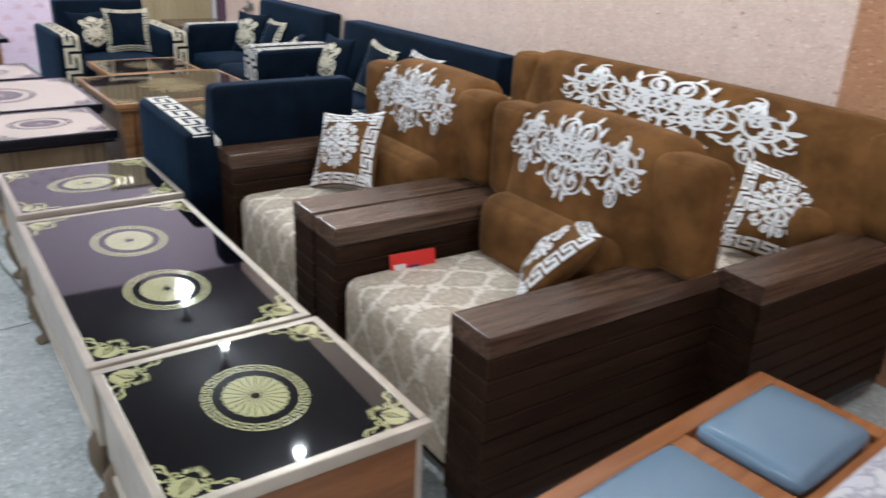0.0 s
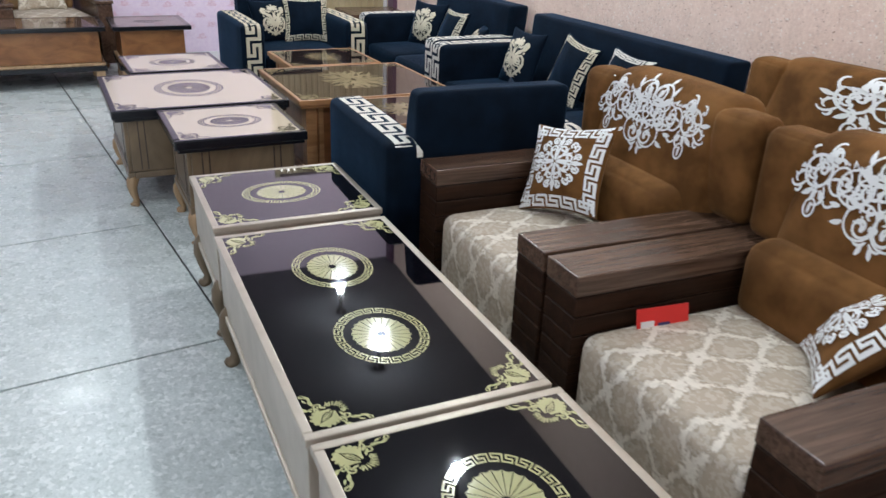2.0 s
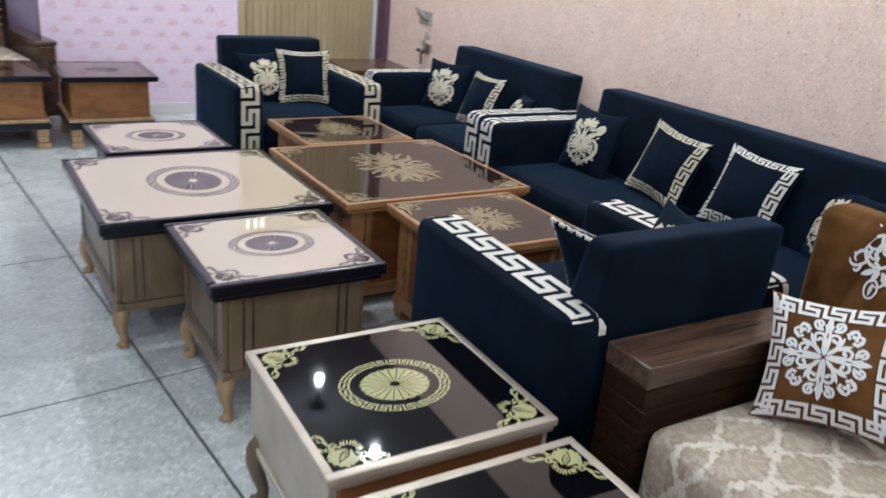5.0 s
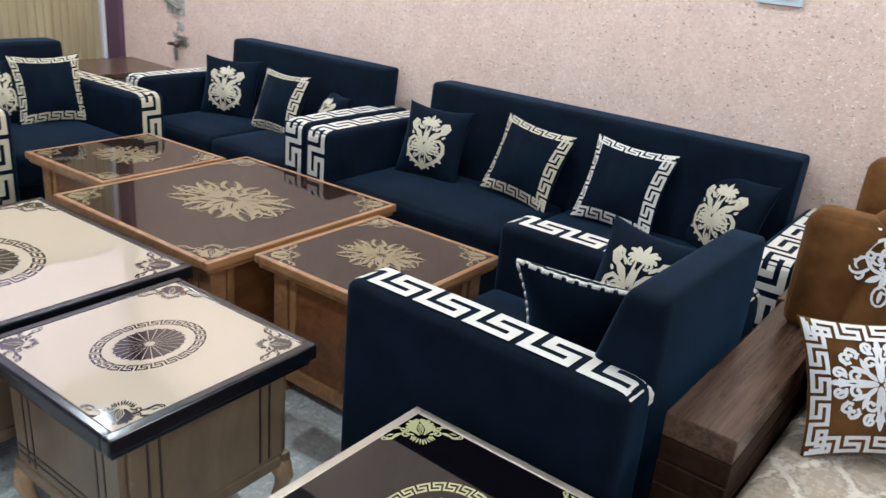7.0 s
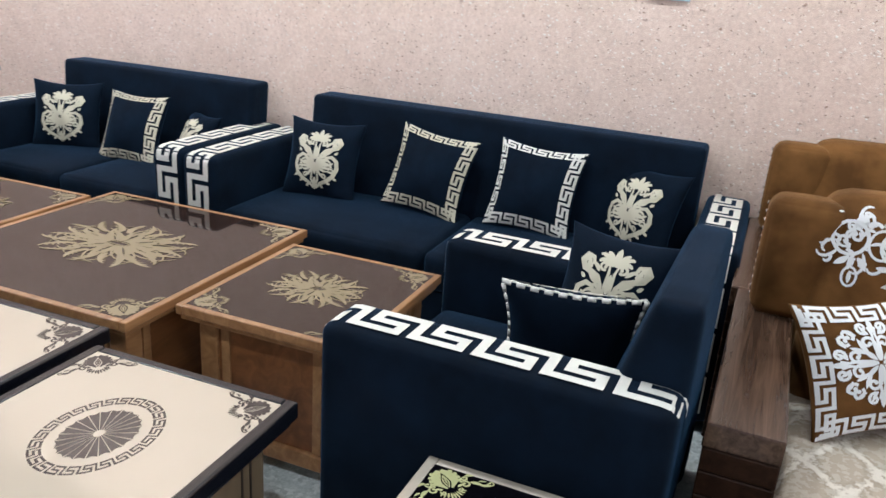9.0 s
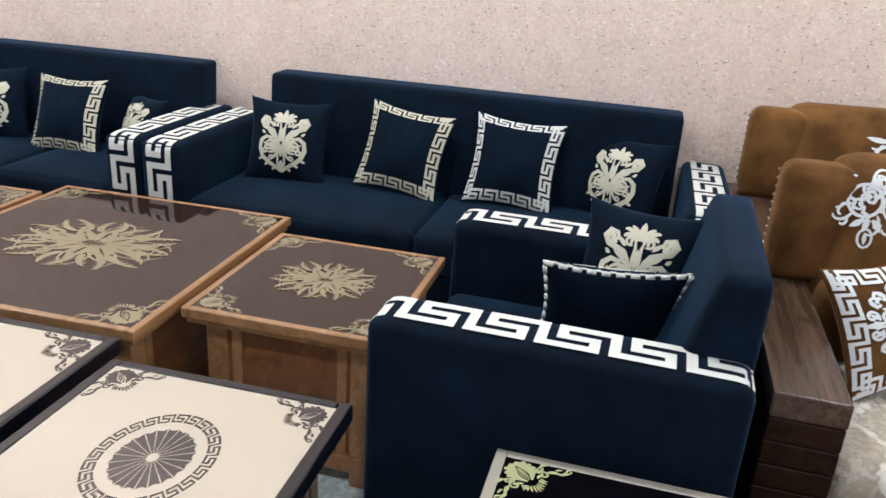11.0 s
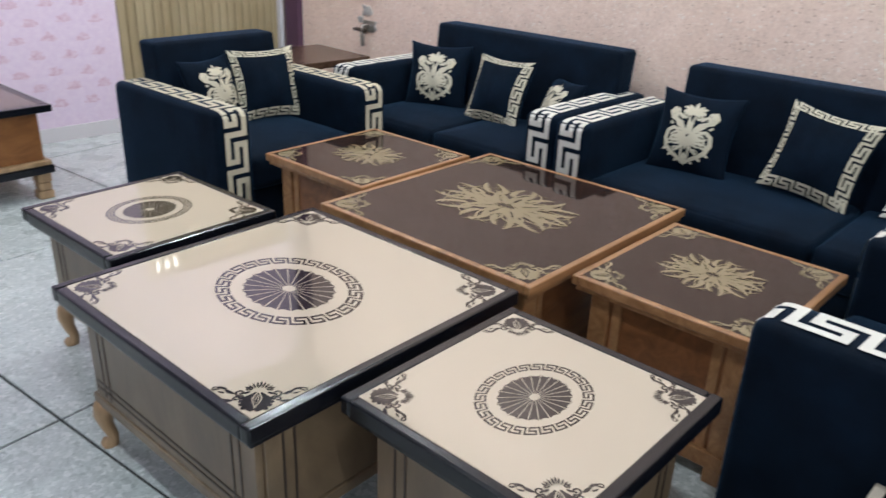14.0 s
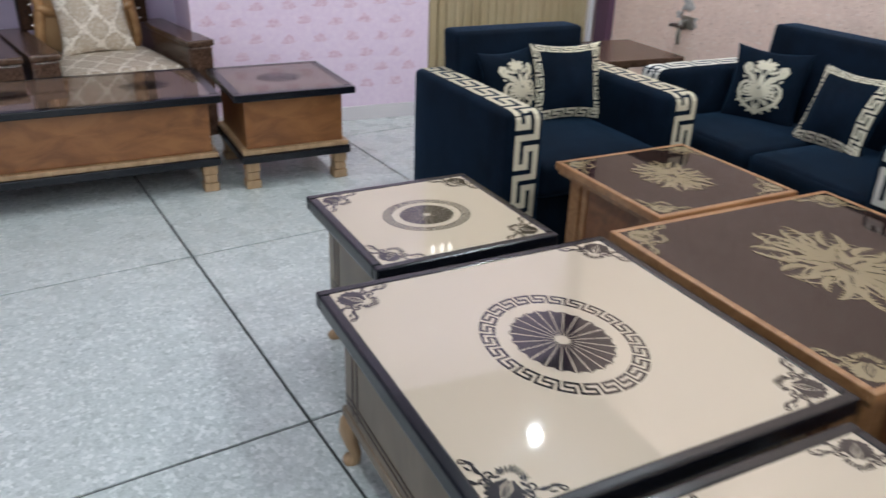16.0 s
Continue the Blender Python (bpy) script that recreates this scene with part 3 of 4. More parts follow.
# wallpaper flowers, thin prints on the paper
bmf = bmesh.new()
rng = random.Random(5)
for row in range(18):
    for col in range(8):
        cx = -2.64 + col * 0.19 + (0.095 if row % 2 else 0) + rng.uniform(-0.01, 0.01)
        cz = 0.22 + row * 0.1 + rng.uniform(-0.01, 0.01)
        if cx > -1.33:
            continue
        for k in range(5):
            a = rng.uniform(-20, 20) + k * 36
            for q in leaf(cx, cz, a, rng.uniform(0.032, 0.05), 0.034, 0.2, 3):
                bmf.faces.new([bmf.verts.new((x, -0.0015 - 0.00012 * k, z)) for x, z in q])
        for q in leaf(cx - 0.05, cz - 0.006, 0, 0.1, 0.02, 0.05, 4):
            bmf.faces.new([bmf.verts.new((x, -0.0013, z)) for x, z in q])
tagged(part("wallpaper_print", bmf, FLOWER_M, bpy.data.objects["wall_north"], "small rose-pink flower prints"), "", "", "", "stuff")

# shuttered doorway: frame and ribbed sheet
shutter = tagged(part("door_1", box(-1.215, -0.075, 0.03, 0.05, 0.0, 2.1), SHUTTER_M, None, "", False, MW), "closed beige ribbed metal shutter in the doorway", "door", "", "structure")
for i in range(19):
    x = -1.20 + i * 0.0595
    part("rib", box(x, x + (0.016 if i % 2 else 0.03), 0.012, 0.03, 0.02, 2.09, 0.005, 1), SHUTTER_M, shutter)
part("frame", box(-1.268, -1.217, -0.012, 0.1, 0, 2.118, 0.004), SHUTTER_M, shutter)
part("frame", box(-0.073, -0.045, -0.012, 0.1, 0, 2.118, 0.004), WHITE_PAINT, shutter, "white painted frame post")
for gx in (-1.205, -1.135, -1.07):
    part("gap", box(gx, gx + 0.022, 0.006, 0.0115, 1.99, 2.06), GAP_GLOW, shutter, "bright daylight slot")
tagged(part("trim_corner", box(-0.044, -0.001, -0.19, -0.03, 0, CEIL - 0.002, 0.004), PURPLE, None, "", False, MW), "dark purple painted corner post", "trim", "", "structure")

# floor: a bed of joint strips with terrazzo panels proud of it
floor = tagged(part("floor", box(-6.5, 5.0, -4.5, 10.5, -0.2, -0.006), JOINT), "terrazzo floor with dark joint strips", "floor", "", "structure")
PAN, GAPW = 1.22, 0.010
me_panel = None
for i in range(-6, 4):
    for j in range(-7, 5):
        x0, y0 = i * PAN, 4.5 + j * PAN
        if me_panel is None:
            ob = part("panel", box(GAPW / 2, PAN - GAPW / 2, GAPW / 2, PAN - GAPW / 2, -0.02, 0.0, 0.0015, 1), TERRAZZO, floor)
            me_panel = ob.data
        else:
            ob = new("panel", me_panel)
            ob.parent = floor
        ob.location = (x0, y0, 0)


# ---- lamps ----
def ceiling_bulb(x, y, watts):
    b = thing("ceiling_bulb", pose(x, y, CEIL), "round white lit bulb, known or added, in a dark holder under the ceiling", "light bulb", "ceiling bulbs")
    part("holder", lathe([(0.05, 0.0), (0.05, -0.02), (0.026, -0.04), (0.022, -0.14), (0.028, -0.17), (0.028, -0.2)][::-1], 16), DARK_METAL, b)
    part("bulb", lathe([(0.010, -0.252), (0.024, -0.246), (0.031, -0.23), (0.028, -0.212), (0.022, -0.202)], 18), BULB_GLOW, b, "glowing bulb", True)
    d = bpy.data.lights.new("bulb_light", "POINT")
    d.energy, d.color, d.shadow_soft_size = watts, COOL, 0.03
    lo = new("bulb_light", d)
    lo.location = (x, y, CEIL - 0.268)


for bx, by, bw in BULBS:
    ceiling_bulb(bx, by, bw)


# ---- tables ----
def cabriole(h, out=(1, 1), r=0.024):
    ox, oy = out
    prof = [(0.0, 1.0, 1.15), (0.35, 0.86, 1.25), (0.5, 0.68, 1.05), (0.35, 0.45, 0.8), (0.05, 0.22, 0.62), (0.15, 0.08, 0.75), (0.42, 0.03, 0.95), (0.5, 0.0, 0.9)]
    return tube([(ox * a * 0.045, oy * a * 0.045, z * h) for a, z, _ in prof], [r * k for _, _, k in prof], 10)


def top_prints(top, sx, sy, z, style, medallions):
    put = lambda x, y: (x, y, z)
    m = style["print"]
    for cx, cy, r in medallions:
        put_c = lambda x, y, cx=cx, cy=cy: (x + cx, y + cy, z)
        if style["kind"] == "burst":
            decal("centre_print", [[(x * r[0], y * r[1]) for x, y in p] for p in burst_polys()], put_c, m, top, "pale gold acanthus print", (0, 0, 1))
        else:
            rx, ry = r if isinstance(r, tuple) else (r, r)
            decal("ring_print", [[(x * rx, y * ry) for x, y in p] for p in ring_key_polys(0.80, 1.0, 24)], put_c, m, top, "oval meander ring print")
            decal("fan_print", [[(x * rx, y * ry) for x, y in p] for p in disc_polys(0.09, 0.64)], put_c, m, top, "scalloped fan print")
    k = style["corner"]
    base = [[(x * k, y * k) for x, y in p] for p in corner_polys()]
    ex, ey = sx / 2 - style["rim"] - 0.008, sy / 2 - style["rim"] - 0.008
    for sgx in (-1, 1):
        for sgy in (-1, 1):
            def put_k(x, y, sgx=sgx, sgy=sgy):
                return (sgx * (ex - x), sgy * (ey - y), z)
            polys = base if sgx * sgy > 0 else [p[::-1] for p in base]
            decal("corner_print", polys, put_k, m, top, "leafy corner print", (0, 0, 1))


def framed_top(t, sx, sy, z, style):
    """Frame of four rails round a glass pane."""
    rim, th = style["rim"], style["thick"]
    fm, gm = style["frame"], style["glass"]
    for x0, x1, y0, y1 in ((-sx / 2, sx / 2, -sy / 2, -sy / 2 + rim), (-sx / 2, sx / 2, sy / 2 - rim, sy / 2),
                           (-sx / 2, -sx / 2 + rim, -sy / 2 + rim, sy / 2 - rim), (sx / 2 - rim, sx / 2, -sy / 2 + rim, sy / 2 - rim)):
        part("top_rail", box(x0, x1, y0, y1, z - th, z, style["bev"], 3), fm, t)
    if style.get("step"):
        s = style["step"]
        part("moulding", box(-sx / 2 + s, sx / 2 - s, -sy / 2 + s, sy / 2 - s, z - th - 0.016, z - th, 0.004, 2), style.get("step_mat", fm), t)
    g = part("glass_top", box(-sx / 2 + rim - 0.002, sx / 2 - rim + 0.002, -sy / 2 + rim - 0.002, sy / 2 - rim + 0.002, z - th + 0.004, z - 0.0012), gm, t, style["glass_label"])
    return g


def gold_table(m, sx, sy, medallions, label):
    st = dict(rim=0.024, thick=0.022, frame=CHAMPAGNE, glass=BLACK_GLASS, bev=0.004, kind="key", print=GOLD_ON_GLASS, corner=0.138, glass_label="shiny black glass", step=0.006, step_mat=CHAMPAGNE)
    z = 0.443
    t = thing("coffee_table", m, label, "table", "gold-rimmed tables")
    g = framed_top(t, sx, sy, z, st)
    top_prints(g, sx, sy, z - 0.0009, st, medallions)
    x, y = sx / 2 - 0.022, sy / 2 - 0.022
    for sg in (-1, 1):
        part("side_panel", box(sg * x - 0.012, sg * x + 0.012, -y, y, 0.20, z - 0.04, 0.003), CHAMPAGNE, t)
        part("end_panel", box(-x + 0.012, x - 0.012, sg * y - 0.012, sg * y + 0.012, 0.20, z - 0.04, 0.003), HONEY_PANEL, t, "brown wood end panel")
        part("lower_rail", box(sg * x - 0.02, sg * x + 0.016, -y + 0.04, y - 0.04, 0.175, 0.199, 0.006), CHAMPAGNE, t)
    for sgx in (-1, 1):
        for sgy in (-1, 1):
            part("leg", cabriole(0.205, (sgx, 0.25 * sgy), 0.026), BRASS_LEG, t, "curved bronze-painted leg", True, pose(sgx * (x - 0.01), sgy * (y - 0.05), 0))
    return t


def cream_table(m, sx, sy, medallions, label):
    st = dict(rim=0.03, thick=0.042, frame=BLACK_LAC, glass=CREAM_GLASS, bev=0.007, kind="key", print=DARK_ON_GLASS, corner=0.148 if sx > 0.7 else 0.128, glass_label="cream back-painted glass", step=0.012)
    z = 0.5
    t = thing("coffee_table", m, label, "table", "cream-topped tables")
    g = framed_top(t, sx, sy, z, st)
    top_prints(g, sx, sy, z - 0.0009, st, medallions)
    x, y = sx / 2 - 0.06, sy / 2 - 0.06
    for sg in (-1, 1):
        part("side_panel", box(sg * x - 0.01, sg * x + 0.01, -y, y, 0.18, z - 0.05, 0.003), OLIVE, t)
        part("end_panel", box(-x + 0.01, x - 0.01, sg * y - 0.01, sg * y + 0.01, 0.18, z - 0.05, 0.003), OLIVE, t)
        for k in (-1, 1):
            for off in (0.055, 0.085):
                part("groove", box(sg * (x + 0.0095) - 0.0022, sg * (x + 0.0095) + 0.0022, k * (y - off) - 0.003, k * (y - off) + 0.003, 0.19, z - 0.055), DARK_METAL, t, "dark vertical groove line")
                part("groove", box(k * (x - off) - 0.003, k * (x - off) + 0.003, sg * (y + 0.0095) - 0.0022, sg * (y + 0.0095) + 0.0022, 0.19, z - 0.055), DARK_METAL, t, "dark vertical groove line")
        part("lower_rail", box(sg * x - 0.016, sg * x + 0.016, -y - 0.016, y + 0.016, 0.145, 0.178, 0.007), OLIVE, t)
        part("lower_rail", box(-x + 0.016, x - 0.016, sg * y - 0.016, sg * y + 0.016, 0.145, 0.178, 0.007), OLIVE, t)
        part("groove", box(sg * (x + 0.0095) - 0.0022, sg * (x + 0.0095) + 0.0022, -y + 0.01, y - 0.01, 0.205, 0.211), DARK_METAL, t, "dark groove line")
        part("groove", box(sg * (x + 0.0095) - 0.0022, sg * (x + 0.0095) + 0.0022, -y + 0.01, y - 0.01, 0.225, 0.231), DARK_METAL, t, "dark groove line")
    for sgx in (-1, 1):
        for sgy in (-1, 1):
            part("leg", cabriole(0.15, (sgx * 0.7, 0.7 * sgy), 0.024), PALE_WOOD, t, "curved pale wooden leg", True, pose(sgx * (x - 0.012), sgy * (y - 0.012), 0))
    return t


def brown_table(m, sx, sy, r, label):
    st = dict(rim=0.022, thick=0.03, frame=HONEY, glass=BROWN_GLASS, bev=0.005, kind="burst", print=TAN_ON_GLASS, corner=0.17 if sx > 0.7 else 0.14, glass_label="smoked brown glass", step=0.01)
    z = 0.487
    t = thing("coffee_table", m, label, "table", "brown glass tables")
    g = framed_top(t, sx, sy, z, st)
    top_prints(g, sx, sy, z - 0.0009, st, [(0, 0, r)])
    x, y = sx / 2 - 0.075, sy / 2 - 0.075
    for sgx in (-1, 1):
        for sgy in (-1, 1):
            part("post", box(sgx * x - 0.03, sgx * x + 0.03, sgy * y - 0.03, sgy * y + 0.03, 0.0, z - 0.045, 0.004), HONEY, t)
    for sg in (-1, 1):
        for h0, h1, mt in ((0.10, z - 0.06, HONEY_PANEL),):
            part("side_panel", box(sg * (x + 0.012) - 0.008, sg * (x + 0.012) + 0.008, -y + 0.03, y - 0.03, h0, h1), mt, t)
            part("end_panel", box(-x + 0.03, x - 0.03, sg * (y + 0.012) - 0.008, sg * (y + 0.012) + 0.008, h0, h1), mt, t)
        part("stile", box(sg * (x - 0.055) - 0.014, sg * (x - 0.055) + 0.014, -y - 0.026, -y - 0.004, 0.10, z - 0.05, 0.003), HONEY, t)
        part("stile", box(-x - 0.026, -x - 0.004, sg * (y - 0.055) - 0.014, sg * (y - 0.055) + 0.014, 0.10, z - 0.05, 0.003), HONEY, t)
        part("lower_rail", box(sg * (x + 0.018) - 0.018, sg * (x + 0.018) + 0.018, -y - 0.036, y + 0.036, 0.05, 0.099, 0.005), HONEY, t)
        part("lower_rail", box(-x, x, sg * (y + 0.018) - 0.018, sg * (y + 0.018) + 0.018, 0.05, 0.099, 0.005), HONEY, t)
    return t


def burl_table(m, sx, sy, label, bursts):
    st = dict(rim=0.045, thick=0.035, frame=BLACK_LAC, glass=MAUVE_GLASS, bev=0.006, kind="burst", print=TAN_ON_GLASS, corner=0.1, glass_label="brown printed glass")
    z = 0.48
    t = thing("coffee_table", m, label, "table", "burl wood tables")
    g = framed_top(t, sx, sy, z, st)
    for cx in bursts:
        decal("centre_print", [[(x * 0.13, y * 0.11) for x, y in p] for p in burst_polys(8)], lambda x, y, cx=cx: (x + cx, y, z - 0.0009), DARK_ON_GLASS, g, "dark flower print", (0, 0, 1))
    x, y = sx / 2 - 0.055, sy / 2 - 0.055
    part("body", box(-x, x, -y, y, 0.20, z - 0.036, 0.004), BURL, t)
    part("base_moulding", box(-x - 0.025, x + 0.025, -y - 0.025, y + 0.025, 0.175, 0.199, 0.006), PALE_WOOD, t, "pale wood strip")
    part("base_rail", box(-x - 0.032, x + 0.032, -y - 0.032, y + 0.032, 0.135, 0.174, 0.005), BLACK_LAC, t, "black strip")
    for sgx in (-1, 1):
        for sgy in (-1, 1):
            bm = bmesh.new()
            for k, (w, h0, h1) in enumerate(((0.036, 0.0, 0.042), (0.031, 0.044, 0.085), (0.035, 0.087, 0.134))):
                add_box(bm, -w, w, -w, w, h0, h1, 0.006, 2)
            part("leg", bm, PALE_WOOD, t, "stepped pale wooden leg", False, pose(sgx * (x - 0.02), sgy * (y - 0.02), 0))
    return t


gold_table(pose(0.055, 1.71, 0, 0, 0, -7), 0.59, 0.585, [(0, 0, (0.119, 0.143))], "small black glass table with champagne rim beside the brown chairs")
gold_table(pose(0.153, 2.575, 0, 0, 0, -7), 0.585, 1.125, [(0, -0.21, (0.119, 0.143)), (0, 0.22, (0.119, 0.143))], "long black glass table with two gold medallions")
gold_table(pose(0.278, 3.485, 0, 0, 0, -7), 0.595, 0.575, [(0, 0, (0.146, 0.118))], "small black glass table next to the blue armchair")
cream_table(pose(0.352, 4.352, 0, 0, 0, -5.5), 0.575, 0.57, [(0, 0, (0.143, 0.114))], "small cream-topped table with black edge and meander ring")
cream_table(pose(0.362, 5.105, 0, 0, 0, -5), 0.86, 0.86, [(0, 0, (0.176, 0.212))], "large square cream-topped table with black edge")
cream_table(pose(0.458, 5.862, 0, 0, 0, -4), 0.57, 0.57, [(0, 0, (0.135, 0.118))], "small cream-topped table near the far blue armchair")
brown_table(pose(1.235, 4.285, 0, 0, 0, -6), 0.605, 0.56, (0.145, 0.165), "small brown glass table with honey wood rim and leaf print")
brown_table(pose(1.305, 5.04, 0, 0, 0, -5.5), 0.915, 0.895, (0.215, 0.29), "large brown glass table with honey wood rim and leaf burst")
brown_table(pose(1.43, 5.79, 0, 0, 0, -5), 0.61, 0.575, (0.145, 0.17), "small brown glass table in front of the far blue armchair")
burl_table(pose(0.725, 7.81, 0, 0, 0, -5), 0.60, 0.63, "small burl wood table with black edge by the flowered wall", [0])
burl_table(pose(-0.215, 7.93, 0, 0, 0, -5), 1.20, 0.63, "long burl wood table with black edge before the carved sofa", [-0.3, 0.3])


# ---- cushions ----
def pillow_point(u, v, s, th):
    """u, v from -0.5 to 0.5 on the face of a pillow s wide; the face looks to -y."""
    a, b = 1 - (2 * u) ** 2, 1 - (2 * v) ** 2
    h = th * max(0, a) ** 0.5 * max(0, b) ** 0.5 * (0.75 + 0.25 * max(0, a * b))
    x = u * s * (1 - 0.12 * b)
    z = v * s * (1 - 0.12 * a)
    return x, z, h


def fold(u, v):
    e = (1 - (2 * u) ** 2) * (1 - (2 * v) ** 2)
    r = math.hypot(abs(u) - 0.5, abs(v) - 0.5)
    return e * (0.004 * math.sin(u * 17 + v * 9 + 1) + 0.010 * math.sin(26 * (abs(u) - abs(v))) * max(0, 1 - r / 0.5))


def pillow(name, m, s, th, body, label, border=None, motif=None, motif_size=0.62, motif_at=(0, 0), group="", sides="lrtb", piping=None):
    t = thing(name, m, label, "cushion", group)
    n = 16
    bm = bmesh.new()
    g = [-0.5 + 0.5 * (1 - math.cos(math.pi * i / n)) for i in range(n + 1)]
    fr, bk = {}, {}
    for i, u in enumerate(g):
        for j, v in enumerate(g):
            x, z, h = pillow_point(u, v, s, th)
            w = fold(u, v)
            fr[i, j] = bm.verts.new((x, -h - w - 0.002, z))
            bk[i, j] = bm.verts.new((x, h * 0.9 + 0.002, z))
    for i in range(n):
        for j in range(n):
            bm.faces.new((fr[i, j], fr[i + 1, j], fr[i + 1, j + 1], fr[i, j + 1]))
            bm.faces.new((bk[i, j], bk[i, j + 1], bk[i + 1, j + 1], bk[i + 1, j]))
    edge = [(i, 0) for i in range(n)] + [(n, j) for j in range(n)] + [(i, n) for i in range(n, 0, -1)] + [(0, j) for j in range(n, 0, -1)]
    for a, b in zip(edge, edge[1:] + edge[:1]):
        bm.faces.new((fr[a], bk[a], bk[b], fr[b]))
    cover = part("cover", bm, body, t, "", True)

    def put(u, v):
        x, z, h = pillow_point(max(-0.5, min(0.5, u)), max(-0.5, min(0.5, v)), s, th)
        w = fold(u, v)
        return (x, -h - w - 0.0065, z)
    if border:
        for side in sides:
            # the trim turns over the rim along the top and one side
            bw = 0.085 if side in "lt" and border is not SILVER_EMB else 0.13
            strip = key_polys(5, 0.97, bw, 0.35)
            if side == "b":
                f = lambda x, y: put(-0.485 + x, -0.49 + y)
            elif side == "t":
                f = lambda x, y: put(0.485 - x, 0.49 - y)
            elif side == "r":
                f = lambda x, y: put(0.49 - y, -0.485 + x)
            else:
                f = lambda x, y: put(-0.49 + y, 0.485 - x)
            decal("meander_trim", strip, f, border, cover, "meander trim")
    if piping:
        rim = [(-0.5 + i / 10, -0.5) for i in range(10)] + [(0.5, -0.5 + i / 10) for i in range(10)] + [(0.5 - i / 10, 0.5) for i in range(10)] + [(-0.5, 0.5 - i / 10) for i in range(11)]
        pts = []
        for u, v in rim:
            x, z, h = pillow_point(u, v, s, th)
            pts.append((x, 0.004, z))
        bm = bmesh.new()
        for k in range(0, len(pts) - 1):
            p, q = Vector(pts[k]), Vector(pts[k + 1])
            tube([p, p.lerp(q, 0.62)], [0.0065, 0.0065], 6, bm)
            tube([p.lerp(q, 0.62) + Vector((0, -0.006, 0)), q + Vector((0, -0.006, 0))], [0.0035, 0.0035], 6, bm)
        part("piping", bm, piping, cover, "white trimmed edge", True)
    if motif:
        k = motif_size
        decal("embroidery", [[(x * k + motif_at[0], y * k + motif_at[1]) for x, y in p] for p in (rosette_polys() if motif is SILVER_EMB else damask_polys())], put, motif, cover, "scrolled embroidery", (0, -1, 0))
    return t


# ---- blue sofas ----
def blue_sofa(name, m, w, d, seats, label, back_w=None, back_h=0.845, group="blue sofa set", arm_h=0.645, trim=WHITE_PRINT, back_t=0.15, back_x=0.0, back_in=0.04, slope=0.10, taper=0.0):
    """Front towards -y, middle of the footprint at the origin."""
    t = thing(name, m, label, "sofa" if seats > 1 else "armchair", group)
    at = 0.165
    iw = w - 2 * at
    part("base", shifted(pad(iw + 0.02, d - 0.06, 0.24, 0.012, 3), 0, 0.01, 0.16), NAVY, t, "", True)
    for sg in (-1, 1):
        arm = part("arm", shifted(pad(at, d, arm_h - 0.03, 0.03, 5, (0.004, 0, 0.003)), sg * (w / 2 - at / 2), 0, (arm_h + 0.03) / 2), NAVY, t, "", True)
        sw = 0.105
        r = 0.034
        top_len = d - (r if seats == 1 else 0.02) - r
        drop = arm_h - 0.06 - r
        rear = r * 1.5708 + 0.02 if seats == 1 else 0.0
        total = rear + top_len + r * 1.5708 + drop

        def put(s, q, sg=sg):
            x = sg * (w / 2 - at / 2) - sw / 2 + q
            s -= rear
            if s < 0:
                a = min(-s / r, 1.5708)
                return (x, d / 2 - r + (r + 0.003) * math.sin(a), arm_h - r + (r + 0.003) * math.cos(a) - max(0, -s - r * 1.5708))
            if s < top_len:
                e = 0.004 * (1 - ((s - d / 2) / (d / 2)) ** 2)
                return (x, d / 2 - (r if rear else 0.02) - s, arm_h + 0.0035 + max(0, e) * 0.8)
            s -= top_len
            if s < r * 1.5708:
                a = s / r
                return (x, -d / 2 + r - (r + 0.003) * math.sin(a), arm_h - r + (r + 0.003) * math.cos(a))
            return (x, -d / 2 - 0.003, arm_h - r - (s - r * 1.5708))
        decal("meander_trim", key_polys(round(total / 0.163), total, sw, 0.18), put, trim, arm, "white meander trim")
    for k in range(seats):
        cw = (iw - 0.006) / seats
        cx = -iw / 2 + 0.003 + cw * (k + 0.5)
        part("seat_cushion", shifted(pad(cw - 0.004, d - 0.14, 0.15, 0.03, 6, (0, 0.008, 0.018)), cx, -0.055, 0.355), NAVY, t, "", True)
    bw = back_w or iw - 0.006
    bh = back_h - 0.05
    bm = shifted(pad(bw, back_t, bh, 0.03 if taper else 0.02, 6, (0, 0.012, 0.002)), back_x, d / 2 - back_in - back_t / 2, 0.05 + bh / 2)
    for v in bm.verts:
        v.co.y += (v.co.z - 0.55) * slope
        if taper:
            back_y = d / 2 - back_in
            v.co.y = back_y - (back_y - v.co.y) * (1 - taper * max(0.0, min(1.0, (v.co.z - 0.45) / (back_h - 0.45))))
    part("backrest", bm, NAVY, t, "", True)
    for sgx in (-1, 1):
        for sgy in (-1, 1):
            part("foot", box(sgx * (w / 2 - 0.08) - 0.025, sgx * (w / 2 - 0.08) + 0.025, sgy * (d / 2 - 0.08) - 0.025, sgy * (d / 2 - 0.08) + 0.025, 0, 0.055, 0.004), BLACK_LAC, t)
    return t


def rel(p, yaw, u, v):
    """A point u along and v to the right of a line through p that heads yaw degrees off +y."""
    a = radians(-yaw)
    return p[0] + u * math.sin(a) + v * math.cos(a), p[1] + u * math.cos(a) - v * math.sin(a)


